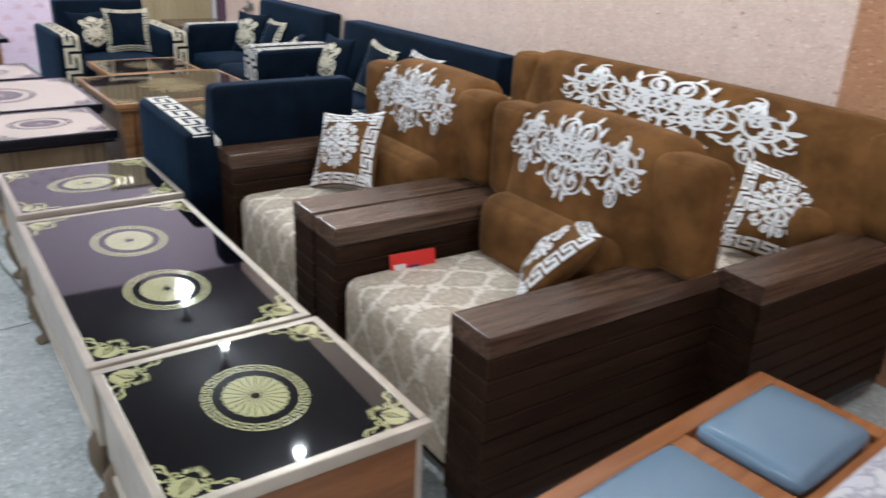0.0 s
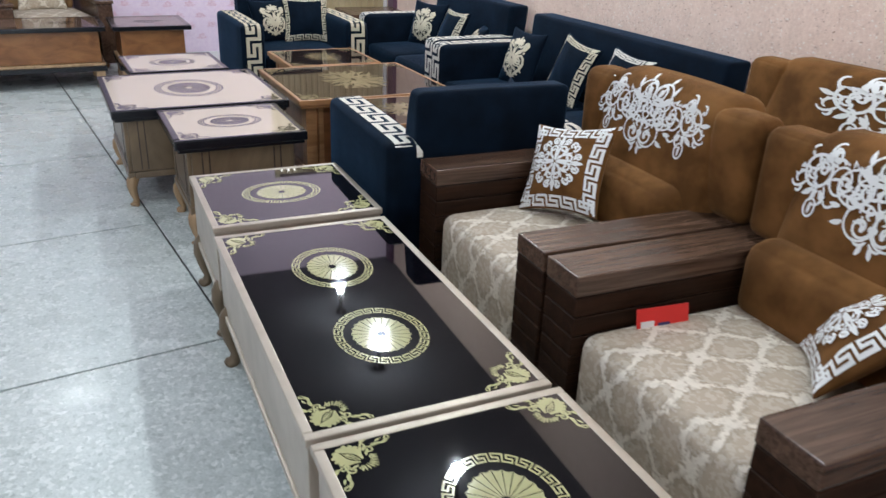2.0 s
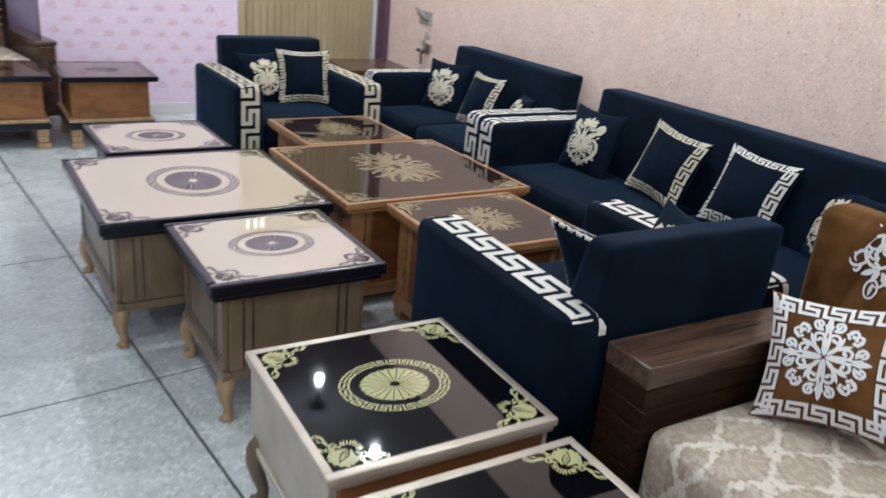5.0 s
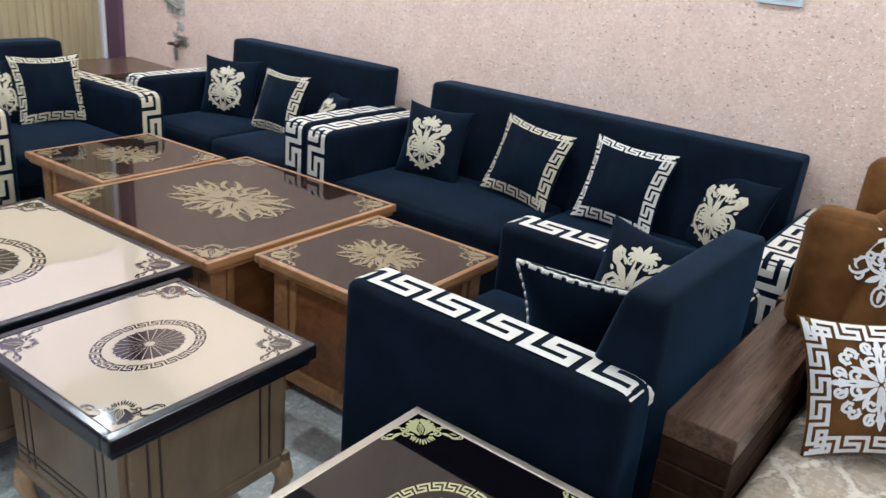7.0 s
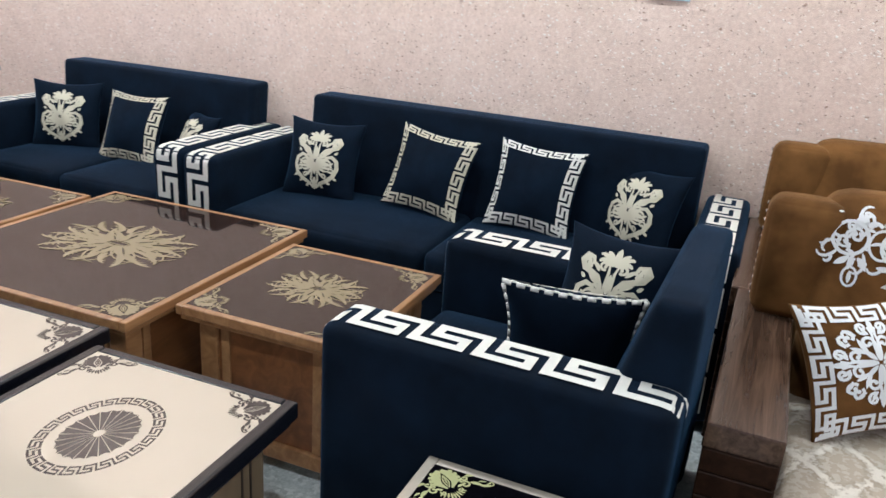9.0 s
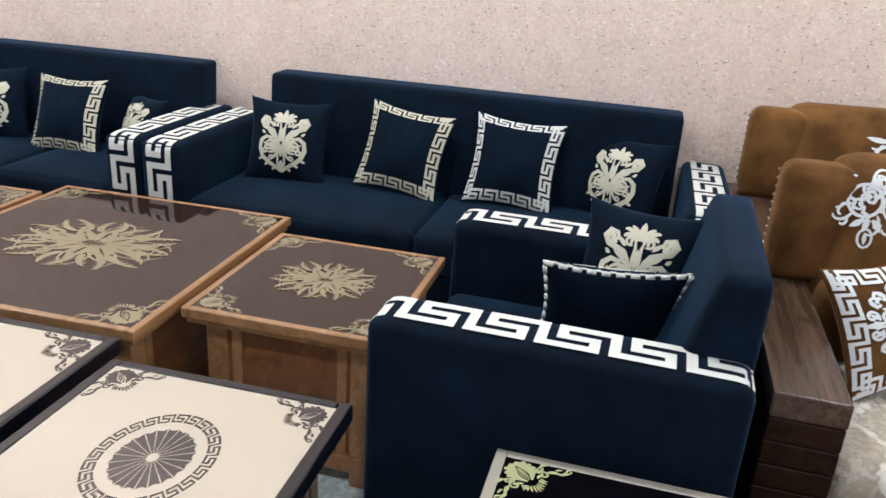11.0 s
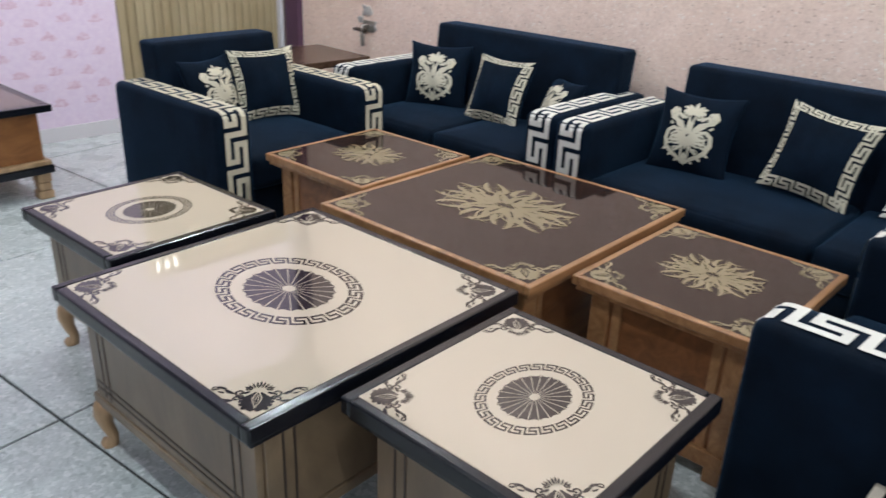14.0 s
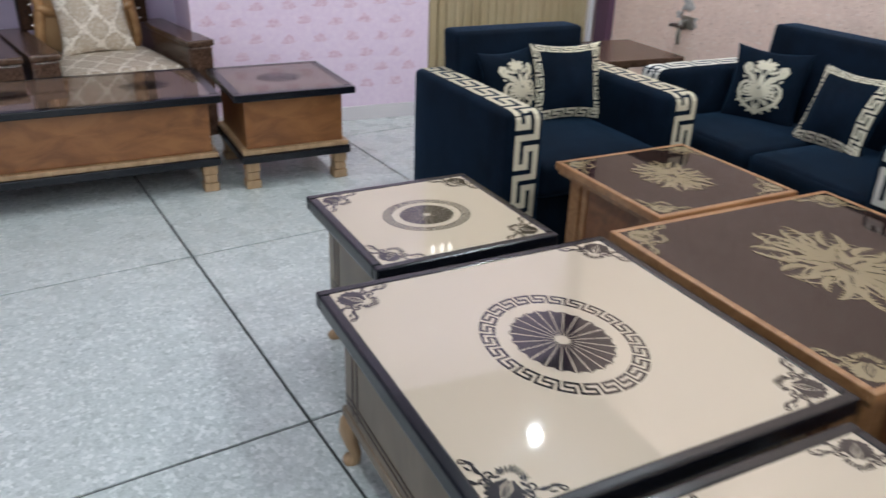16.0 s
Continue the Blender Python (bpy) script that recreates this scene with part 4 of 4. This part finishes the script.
P3 = rel((2.45, 4.03), -6.5, 0.042, -0.27)
blue_sofa("three_seat_sofa", pose(*P3, 0, 0, 0, -96.5), 2.165, 0.75, 2, "navy velvet three-seat sofa with white meander-trimmed arms along the wall", 1.72, back_x=0.032)
P2 = rel((2.675, 5.80), -6, 0.09, -0.27)
blue_sofa("two_seat_sofa", pose(*P2, 0, 0, 0, -96), 1.46, 0.75, 2, "navy velvet two-seat sofa with white meander-trimmed arms", 1.17, back_x=0.07)
blue_sofa("armchair", pose(1.085, 3.588, 0, 0, 0, 172), 0.86, 0.805, 1, "navy velvet armchair with its back to the brown chairs", 0.635, 0.83, back_t=0.20, back_in=0.0, slope=0.03, back_x=0.0, taper=0.5)
blue_sofa("armchair", pose(1.515, 6.60, 0, 0, 0, -5), 0.93, 0.84, 1, "navy velvet armchair near the shuttered doorway", 0.66, 0.82, trim=GOLD_PRINT)


def pillow_at(centre, right, up, s, label, group="brown chair cushions"):
    x, z = Vector(right).normalized(), Vector(up)
    y = z.cross(x).normalized()
    z = x.cross(y)
    m = Matrix((x, y, z)).transposed().to_4x4()
    m.translation = centre
    return pillow("cushion", m, s, 0.065, BROWN, label, SILVER_EMB, SILVER_EMB, 0.74, (-0.03, 0.03), group)


def cushion_on(wx, wy, z, yaw, tilt, kind, s=0.36, spin=0, group="blue sofa cushions", name="cushion"):
    m = pose(wx, wy, z, 0, 0, yaw) @ pose(0, 0, 0, tilt, 0, 0) @ pose(0, 0, 0, 0, spin, 0)
    if kind == "motif":
        return pillow(name, m, s, 0.07, NAVY, "square navy velvet cushion with pale scroll embroidery", None, GOLD_PRINT, 0.84, (0, 0), group)
    if kind == "frame":
        return pillow(name, m, s, 0.07, NAVY, "square navy velvet cushion framed with a pale meander trim", GOLD_PRINT, None, group=group)
    if kind == "white":
        return pillow(name, m, s, 0.07, NAVY, "square navy velvet cushion framed with a white meander trim", WHITE_PRINT, None, group=group, piping=WHITE_PRINT if yaw == 92 else None)
    return pillow(name, m, s, 0.06, BROWN, "brown velvet cushion with silver scroll embroidery and meander trim", SILVER_EMB, SILVER_EMB, 0.62, (-0.05, 0.06), "brown chair cushions")

# cushions of the blue set
cushion_on(2.33, 4.77, 0.59, -93, -18, "motif")
cushion_on(2.31, 4.27, 0.605, -97, -20, "frame", 0.365, 7)
cushion_on(2.28, 3.82, 0.605, -97, -20, "white", 0.37, 3)
cushion_on(2.27, 3.40, 0.58, -125, -18, "motif")
cushion_on(2.52, 6.27, 0.585, -75, -16, "motif")
cushion_on(2.47, 5.84, 0.58, -97, -22, "frame")
cushion_on(2.50, 5.50, 0.56, -120, -22, "motif", 0.27)
cushion_on(1.42, 6.77, 0.59, 8, -18, "motif", 0.33)
cushion_on(1.68, 6.70, 0.60, -14, -16, "frame")
cushion_on(1.25, 3.42, 0.62, -108, -22, "motif", 0.34)
cushion_on(1.04, 3.51, 0.575, 92, -26, "white", 0.34)


# ---- brown chairs and sofa ----
def lace_polys():
    """A scrolled lozenge between two ringed clusters, 0.62 wide, in metres."""
    w = 0.0098
    h = []

    def tendril(x, y, ang, length, turn):
        return [[(x + px * 0.3, y + py * 0.3) for px, py in p] for p in curl(0, 0, ang, length / 0.3, 0.018, turn, 8)]

    for cx, cy, r, a0, a1 in ((0.036, 0.088, 0.034, 200, -230), (0.038, -0.086, 0.036, 160, 590), (0.034, 0.004, 0.03, 180, -200),
                              (0.086, 0.042, 0.034, 150, 560), (0.088, -0.036, 0.034, 210, -200), (0.138, 0.004, 0.026, 180, 560)):
        h += spiral(cx, cy, r, 0.008, a0, a1, w * 0.8, w * 1.1, 16)
    for cx, cy, rx, ry in ((0.046, 0.078, 0.05, 0.046), (0.046, -0.076, 0.05, 0.05), (0.1, 0.002, 0.058, 0.05), (0.04, 0.0, 0.06, 0.045), (0.155, 0.004, 0.034, 0.04)):
        h += ribbon([(cx + rx * math.cos(k * math.pi / 10), cy + ry * math.sin(k * math.pi / 10)) for k in range(21)], [w * 0.75] * 21)
    for x0, y0, ang, l in ((0.09, 0.09, 50, 0.04), (0.115, 0.06, 30, 0.04), (0.1, -0.09, -40, 0.04), (0.125, -0.055, -20, 0.035), (0.05, 0.125, 60, 0.035), (0.07, 0.04, 0, 0.04), (0.07, -0.035, 0, 0.04)):
        h += leaf(x0, y0, ang, l, 0.017, 0.3)
    # hanging tip
    h += tendril(0.004, -0.118, -55, 0.055, 170) + leaf(0.012, -0.13, -70, 0.035, 0.016)
    # ringed cluster
    ring = [(0.238 + 0.046 * math.cos(k * math.pi / 8), 0.012 + 0.046 * math.sin(k * math.pi / 8)) for k in range(17)]
    h += ribbon(ring, [w] * 17)
    h += spiral(0.224, 0.02, 0.022, 0.006, 20, 400, w * 0.7, w, 12) + spiral(0.254, 0.003, 0.02, 0.006, 200, 560, w * 0.7, w, 12)
    for x0, y0, ang, l, turn in ((0.195, 0.045, 120, 0.08, -160), (0.215, 0.055, 60, 0.085, 150), (0.27, 0.045, 40, 0.07, 160), (0.28, 0.0, -15, 0.055, -170),
                                 (0.265, -0.025, -60, 0.07, 150), (0.2, -0.025, -120, 0.08, 160), (0.185, 0.0, 150, 0.05, 120), (0.15, 0.05, 75, 0.07, -170), (0.14, -0.05, -70, 0.06, 170)):
        h += tendril(x0, y0, ang, l, turn)
    for x0, y0, ang in ((0.23, 0.058, 95), (0.225, -0.035, -95), (0.285, 0.012, 0), (0.235, -0.04, -50), (0.21, -0.04, -140), (0.2, 0.065, 60)):
        h += leaf(x0, y0, ang, 0.042, 0.018, 0.2)
    loop = [(0.222 + 0.019 * math.cos(k * math.pi / 6), -0.094 + 0.027 * math.sin(k * math.pi / 6)) for k in range(13)]
    h += ribbon(loop, [w * 0.7] * 13) + leaf(0.222, -0.078, -90, 0.036, 0.012)
    # fine filigree between the scrolls
    rng = random.Random(11)
    for k in range(34):
        u, v = rng.uniform(0.0, 0.15), rng.uniform(-0.11, 0.11)
        if u / 0.16 + abs(v) / 0.135 < 1.15:
            h += tendril(u, v, rng.uniform(0, 360), rng.uniform(0.03, 0.045), rng.choice((-210, 210)))
    for k in range(20):
        a, r = rng.uniform(0, 6.28), rng.uniform(0.02, 0.085)
        h += tendril(0.235 + 0.8 * r * math.cos(a), 0.005 + 1.15 * r * math.sin(a), rng.uniform(0, 360), rng.uniform(0.028, 0.04), rng.choice((-200, 200)))
    return [[(x * 0.95, y * 0.95 + 0.025) for x, y in p] for p in mirrored(h)]


def back_embroidery(parent, width, put, count):
    """Scrolled lace that hangs over the top of a backrest."""
    kx, ky = (0.93, 0.93) if count == 1 else (1.95, 1.05)
    polys = [[(x * kx, y * ky) for x, y in p] for p in lace_polys()]
    decal("embroidery", polys, put, SILVER_EMB, parent, "white scrolled embroidery", (0, -1, 0.3))


def brown_seat(name, m, w, d, seats, label, category):
    """Front towards -y, middle of the footprint at the origin; boarded walnut arms, beige seat, brown back."""
    t = thing(name, m, label, category, "brown sofa set")
    ah, at = 0.60, 0.15
    iw = w - 2 * at
    for sg in (-1, 1):
        cx = sg * (w / 2 - at / 2)
        arm = part("arm", box(cx - at / 2 + 0.006, cx + at / 2 - 0.006, -d / 2 + 0.006, d / 2 - 0.006, 0.05, ah - 0.03), BLACK_LAC, t, "dark core of the boarded arm")
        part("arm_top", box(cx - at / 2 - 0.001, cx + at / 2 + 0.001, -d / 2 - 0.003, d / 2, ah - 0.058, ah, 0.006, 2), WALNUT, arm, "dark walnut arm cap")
        z = ah - 0.061
        while z > 0.1:
            z0 = max(0.04, z - 0.0548)
            # boards take the darker walnut copy, which carries the shade of the arm sides
            part("board", box(cx - at / 2, cx + at / 2, -d / 2, d / 2, z0, z, 0.003, 1), WALNUT_SHADED, arm)
            z = z0 - 0.0022
    part("base", box(-iw / 2, iw / 2, -d / 2 + 0.06, d / 2 - 0.02, 0.06, 0.22), WALNUT_SHADED, t)
    for k in range(seats):
        cw = iw / seats
        cx = -iw / 2 + cw * (k + 0.5)
        part("seat_cushion", shifted(pad(cw - 0.004, d - 0.18, 0.34, 0.045, 6, (0, 0.006, 0.016)), cx, -0.075, 0.275), DAMASK, t, "beige damask seat", True)
        part("lumbar_cushion", shifted(pad(cw - 0.02, 0.15, 0.24, 0.06, 6, (0, 0.02, 0.01)), cx, d / 2 - 0.235, 0.53), BROWN, t, "", True)
    bh = 0.56
    bw = iw + 0.05
    aside = 0.03
    bm = shifted(pad(bw, 0.19, bh, 0.07, 8, (0, 0.022, 0.014)), aside, 0, 0.66)

    def lean(y, z):
        return d / 2 - 0.125 + y + (z - 0.6) * 0.2
    for v in bm.verts:
        v.co.y = lean(v.co.y, v.co.z)
    back = part("backrest", bm, BROWN, t, "", True)

    def put(x, y):
        s = y - 0.04            # distance below (negative) or over the front of the top edge
        z = 0.90 + min(0, s - 0.04)
        k = max(0.0, s - 0.04)
        a = min(1.5, k / 0.07)
        yy = -0.095 - 0.022 * max(0, 1 - ((z - 0.66) / 0.28) ** 2) * max(0, 1 - (2 * x / bw) ** 2) - 0.006
        if k > 0:
            yy, z = -0.025 - 0.078 * math.cos(a), 0.872 + 0.082 * math.sin(a) + 0.006
        return (x + (aside if seats > 1 else 0), lean(yy, z), z)
    back_embroidery(back, iw if seats == 1 else iw * 0.47, put, 1 if seats == 1 else 3)
    for sg in (-1, 1):
        cx = sg * (w / 2 - at / 2 - 0.005)
        wing = part("wing_pad", shifted(pad(at + 0.04, 0.13, 0.32, 0.035, 5, (0.004, 0.012, 0.006)), cx - sg * 0.02 + aside, d / 2 - 0.11, ah + 0.158), BROWN, t, "", True)
        for i in range(12):
            part("nail", lathe([(0.006, 0.0), (0.005, 0.003), (0.002, 0.005)], 6), NAIL, wing, "", True,
                 pose(cx + aside + sg * (at / 2 + 0.0015), d / 2 - 0.075, ah + 0.02 + i * 0.024, 0, sg * 90, 0))
    for sgx in (-1, 1):
        for sgy in (-1, 1):
            part("foot", box(sgx * (w / 2 - 0.075) - 0.03, sgx * (w / 2 - 0.075) + 0.03, sgy * (d / 2 - 0.08) - 0.03, sgy * (d / 2 - 0.08) + 0.03, 0, 0.045), BLACK_LAC, t)
    return t


D0, BY = (0.59, 2.30), -7.5
brown_seat("armchair", pose(*rel(D0, BY, 0.452, 0.41), 0, 0, 0, -97.5), 0.89, 0.82, 1, "brown velvet armchair with walnut-boarded arms and beige damask seat", "armchair")
brown_seat("armchair", pose(*rel(D0, BY, -0.468, 0.41), 0, 0, 0, -97.5), 0.92, 0.82, 1, "brown velvet armchair with walnut-boarded arms beside the wooden bench", "armchair")
brown_seat("three_seat_sofa", pose(*rel(D0, BY, -0.075, 1.232), 0, 0, 0, -97.5), 1.98, 0.815, 3, "brown velvet three-seat sofa with walnut arms against the pink wall", "sofa")
BC = "brown velvet cushion with silver scroll embroidery and meander trim"
pillow_at((1.085, 2.82, 0.615), (0.09, -0.29, 0.05), (0.12, 0.09, 0.25), 0.325, BC)
pillow_at((1.01, 1.64, 0.572), (0.53, -0.48, 0.70), (0.76, 0.64, -0.12), 0.315, BC)
pillow_at((1.86, 1.40, 0.60), (0.12, -0.3, -0.05), (0.2, 0.02, 0.28), 0.34, BC)

card = thing("price_card", pose(0.80, 2.045, 0.418, 0, 0, -12) @ pose(0, 0, 0, -14), "red printed price card leaning against the chair arm", "card")
part("sheet", box(-0.08, 0.08, -0.0015, 0.0015, 0, 0.085, 0.0005, 1), RED, card)
part("print", box(-0.068, -0.028, -0.0032, -0.0016, 0.012, 0.05), CARD_WHITE, card, "pale printed block")
part("print", box(-0.015, 0.02, -0.0032, -0.0016, 0.012, 0.042), CARD_INK, card, "dark printed block")
part("print", box(0.028, 0.068, -0.0032, -0.0016, 0.02, 0.034), CARD_WHITE, card, "pale printed bar")

# ---- wooden bench with blue pads, and the covered seat before it ----
BENCH = pose(0.695, 0.88, 0, 0, 0, -2)
bench = thing("bench", BENCH, "orange-brown wooden bench beside the brown armchair", "bench")
for x0, x1, y0, y1 in ((-0.425, 0.425, 0.13, 0.18), (-0.425, 0.425, -0.18, -0.14), (0.375, 0.425, -0.14, 0.13), (-0.425, -0.375, -0.14, 0.13), (-0.03, 0.03, -0.14, 0.13)):
    part("seat_rail", box(x0, x1, y0, y1, 0.40, 0.44, 0.005), ORANGE_WOOD, bench)
part("seat_board", box(-0.375, 0.375, -0.14, 0.13, 0.405, 0.42), ORANGE_WOOD, bench)
for sx in (-0.395, 0.395):
    for sy in (-0.15, 0.15):
        part("leg", box(sx - 0.025, sx + 0.025, sy - 0.025, sy + 0.025, 0, 0.40, 0.004), ORANGE_WOOD, bench)
for cx in (-0.21, 0.195):
    sp = thing("seat_pad", BENCH @ pose(cx, -0.008, 0.42), "grey-blue leatherette seat pad on the wooden bench", "cushion", "bench pads")
    part("cover", shifted(pad(0.315, 0.25, 0.045, 0.021, 6, (0.004, 0.004, 0.016)), 0, 0, 0.0255), BLUE_PAD, sp, "", True)
    part("base_board", box(-0.14, 0.14, -0.11, 0.11, 0.0005, 0.012), ORANGE_WOOD, sp, "thin wooden board")
covered = thing("ottoman", pose(0.98, 0.46, 0, 0, 0, -2), "low seat covered with grey flower-patterned cloth", "ottoman")
part("base", box(-0.40, 0.40, -0.2, 0.2, 0.05, 0.38, 0.01), WALNUT_SHADED, covered)
part("cover", shifted(pad(0.86, 0.44, 0.15, 0.04, 6, (0, 0, 0.015)), 0, 0, 0.455), GREY_CLOTH, covered, "grey flowered cloth cover", True)
for sx in (-0.36, 0.36):
    for sy in (-0.16, 0.16):
        part("foot", box(sx - 0.025, sx + 0.025, sy - 0.025, sy + 0.025, 0, 0.05), BLACK_LAC, covered)


# ---- carved chairs in the recess ----
def carved_chair(m):
    t = thing("carved_armchair", m, "carved gilt wood armchair with tufted back and dark polished arms", "armchair", "carved chairs")
    w, d, at = 0.93, 0.80, 0.15
    iw = w - 2 * at
    part("base", box(-iw / 2, iw / 2, -d / 2 + 0.05, d / 2, 0.12, 0.29, 0.01), WALNUT_SHADED, t)
    part("seat_cushion", shifted(pad(iw - 0.006, d - 0.14, 0.17, 0.045, 6, (0, 0.006, 0.02)), 0, -0.05, 0.375), DAMASK, t, "beige damask seat", True)
    for sg in (-1, 1):
        cx = sg * (w / 2 - at / 2)
        part("arm", box(cx - 0.066, cx + 0.066, -d / 2, d / 2, 0.05, 0.555, 0.012), WALNUT, t, "dark polished wooden arm")
        part("arm_cap", box(cx - 0.074, cx + 0.074, -d / 2 - 0.015, d / 2, 0.556, 0.59, 0.01), WALNUT, t, "dark polished arm cap")
        part("side_post", box(sg * (iw / 2 - 0.005) - 0.035, sg * (iw / 2 - 0.005) + 0.035, d / 2 - 0.12, d / 2 - 0.03, 0.591, 1.12, 0.012), WALNUT_SHADED, t, "dark wooden back post")
        pts = [(sg * (0.255 + 0.010 * math.sin(z * 18)), d / 2 - 0.125, 0.45 + z) for z in [i * 0.055 for i in range(13)]]
        part("carved_post", tube(pts, [0.024 + 0.007 * abs(math.sin(i * 1.3)) for i in range(13)], 8), CARVED, t, "carved gilt post", True)
        for i in range(9):
            part("bead", lathe([(0.004, -0.010), (0.012, -0.003), (0.012, 0.004), (0.004, 0.010)], 8), NAIL, t, "", True, pose(sg * 0.29, d / 2 - 0.13, 0.62 + i * 0.055))
    back = part("back_panel", shifted(pad(0.50, 0.08, 0.66, 0.035, 7, (0, 0.03, 0)), 0, d / 2 - 0.08, 0.78), TUFT, t, "tan tufted panel", True)
    for i in range(4):
        for j in range(3):
            part("button", lathe([(0.016, 0.0), (0.014, 0.006), (0.006, 0.010)], 8), NAIL, back, "", True, pose(-0.165 + i * 0.11, d / 2 - 0.142, 0.78 + j * 0.115, 90, 0, 0))
    for z0, hh in ((1.10, 0.12), (0.72, -0.05)):
        crest = [(0.25 * math.cos(a), d / 2 - 0.13, z0 + hh * math.sin(a)) for a in [math.pi * i / 12 for i in range(13)]]
        part("crest", tube(crest, [0.026 + 0.008 * abs(math.sin(i * 1.1)) for i in range(13)], 8), CARVED, t, "carved gilt rail", True)
    for sgx in (-1, 1):
        for sgy in (-1, 1):
            part("foot", lathe([(0.02, 0), (0.035, 0.03), (0.03, 0.12)], 10), CARVED, t, "", True, pose(sgx * (w / 2 - 0.1), sgy * (d / 2 - 0.1), 0))
    return t


SOFA_M = pose(-0.23, 8.665, 0, 0, 0, 6)
for cx in (0.29, -0.66):
    carved_chair(SOFA_M @ pose(cx, 0, 0))
    pillow("cushion", SOFA_M @ pose(cx, 0.17, 0.65, -22, 0, 0), 0.41, 0.085, DAMASK, "beige damask cushion on the carved chair", group="damask cushions")

# dark polished corner table behind the far armchair
side = thing("side_table", MW @ pose(-0.52, -0.98, 0), "dark polished wooden side table in the corner", "table")
part("tabletop", box(-0.27, 0.27, -0.27, 0.27, 0.53, 0.57, 0.006), WALNUT, side)
for sx in (-0.235, 0.235):
    for sy in (-0.235, 0.235):
        part("leg", box(sx - 0.025, sx + 0.025, sy - 0.025, sy + 0.025, 0, 0.53, 0.004), WALNUT_SHADED, side)

# old pipe bracket and tap on the pink wall
tap = thing("wall_tap", MW @ pose(-0.0, -0.93, 0.64), "old grey metal wall tap with a dark handle", "tap")
part("plate", box(-0.008, -0.001, -0.06, 0.05, 0.02, 0.09, 0.002), GREY_METAL, tap)
part("stem", tube([(-0.004, 0, 0.06), (-0.05, 0, 0.06), (-0.055, 0, 0.0), (-0.05, 0, -0.07)], [0.012, 0.013, 0.014, 0.011], 8), GREY_METAL, tap, "", True)
part("handle", tube([(-0.05, 0.09, 0.03), (-0.05, 0.04, 0.035), (-0.05, -0.02, 0.03)], [0.011, 0.013, 0.016], 8), DARK_METAL, tap, "dark handle", True)
patch = thing("pipe_bracket", MW @ pose(0, -0.87, 0.92), "grey mortared pipe bracket on the pink wall", "bracket")
rng = random.Random(4)
bm = pad(0.014, 0.2, 0.1, 0.006, 7, (0.004, 0, 0))
for v in bm.verts:
    v.co += Vector((rng.uniform(-0.003, 0.003), rng.uniform(-0.008, 0.008), rng.uniform(-0.008, 0.008)))
part("mortar", bm, MORTAR, patch, "rough grey mortar patch")
for py, pz, pw, ph in ((-0.05, -0.13, 0.09, 0.06), (-0.10, -0.22, 0.07, 0.05), (0.02, -0.19, 0.05, 0.04)):
    bm = pad(0.006, pw, ph, 0.003, 7, (0.002, 0, 0))
    for v in bm.verts:
        k = 1 + 0.22 * math.sin(5 * math.atan2(v.co.z, v.co.y) + py * 40)
        v.co = Vector((v.co.x - 0.001, v.co.y * k, v.co.z * k)) + Vector((0, py, pz))
    part("chipped_spot", bm, MORTAR, patch, "chipped pale plaster spot")
part("pipe", tube([(-0.004, 0.16, 0.06), (-0.02, 0.08, 0.03), (-0.02, -0.06, -0.01)], [0.012, 0.014, 0.012], 8), GREY_METAL, patch, "", True)

notice = thing("wall_notice", MW @ pose(-0.001, -4.82, 1.41), "small pale blue and white notice on the pink wall", "sign")
part("frame", box(-0.012, 0, -0.085, 0.085, -0.05, 0.05, 0.002), PAPER, notice)
part("print", box(-0.0145, -0.0125, -0.06, 0.06, -0.03, 0.02), CARD_WHITE, notice, "pale printed block")
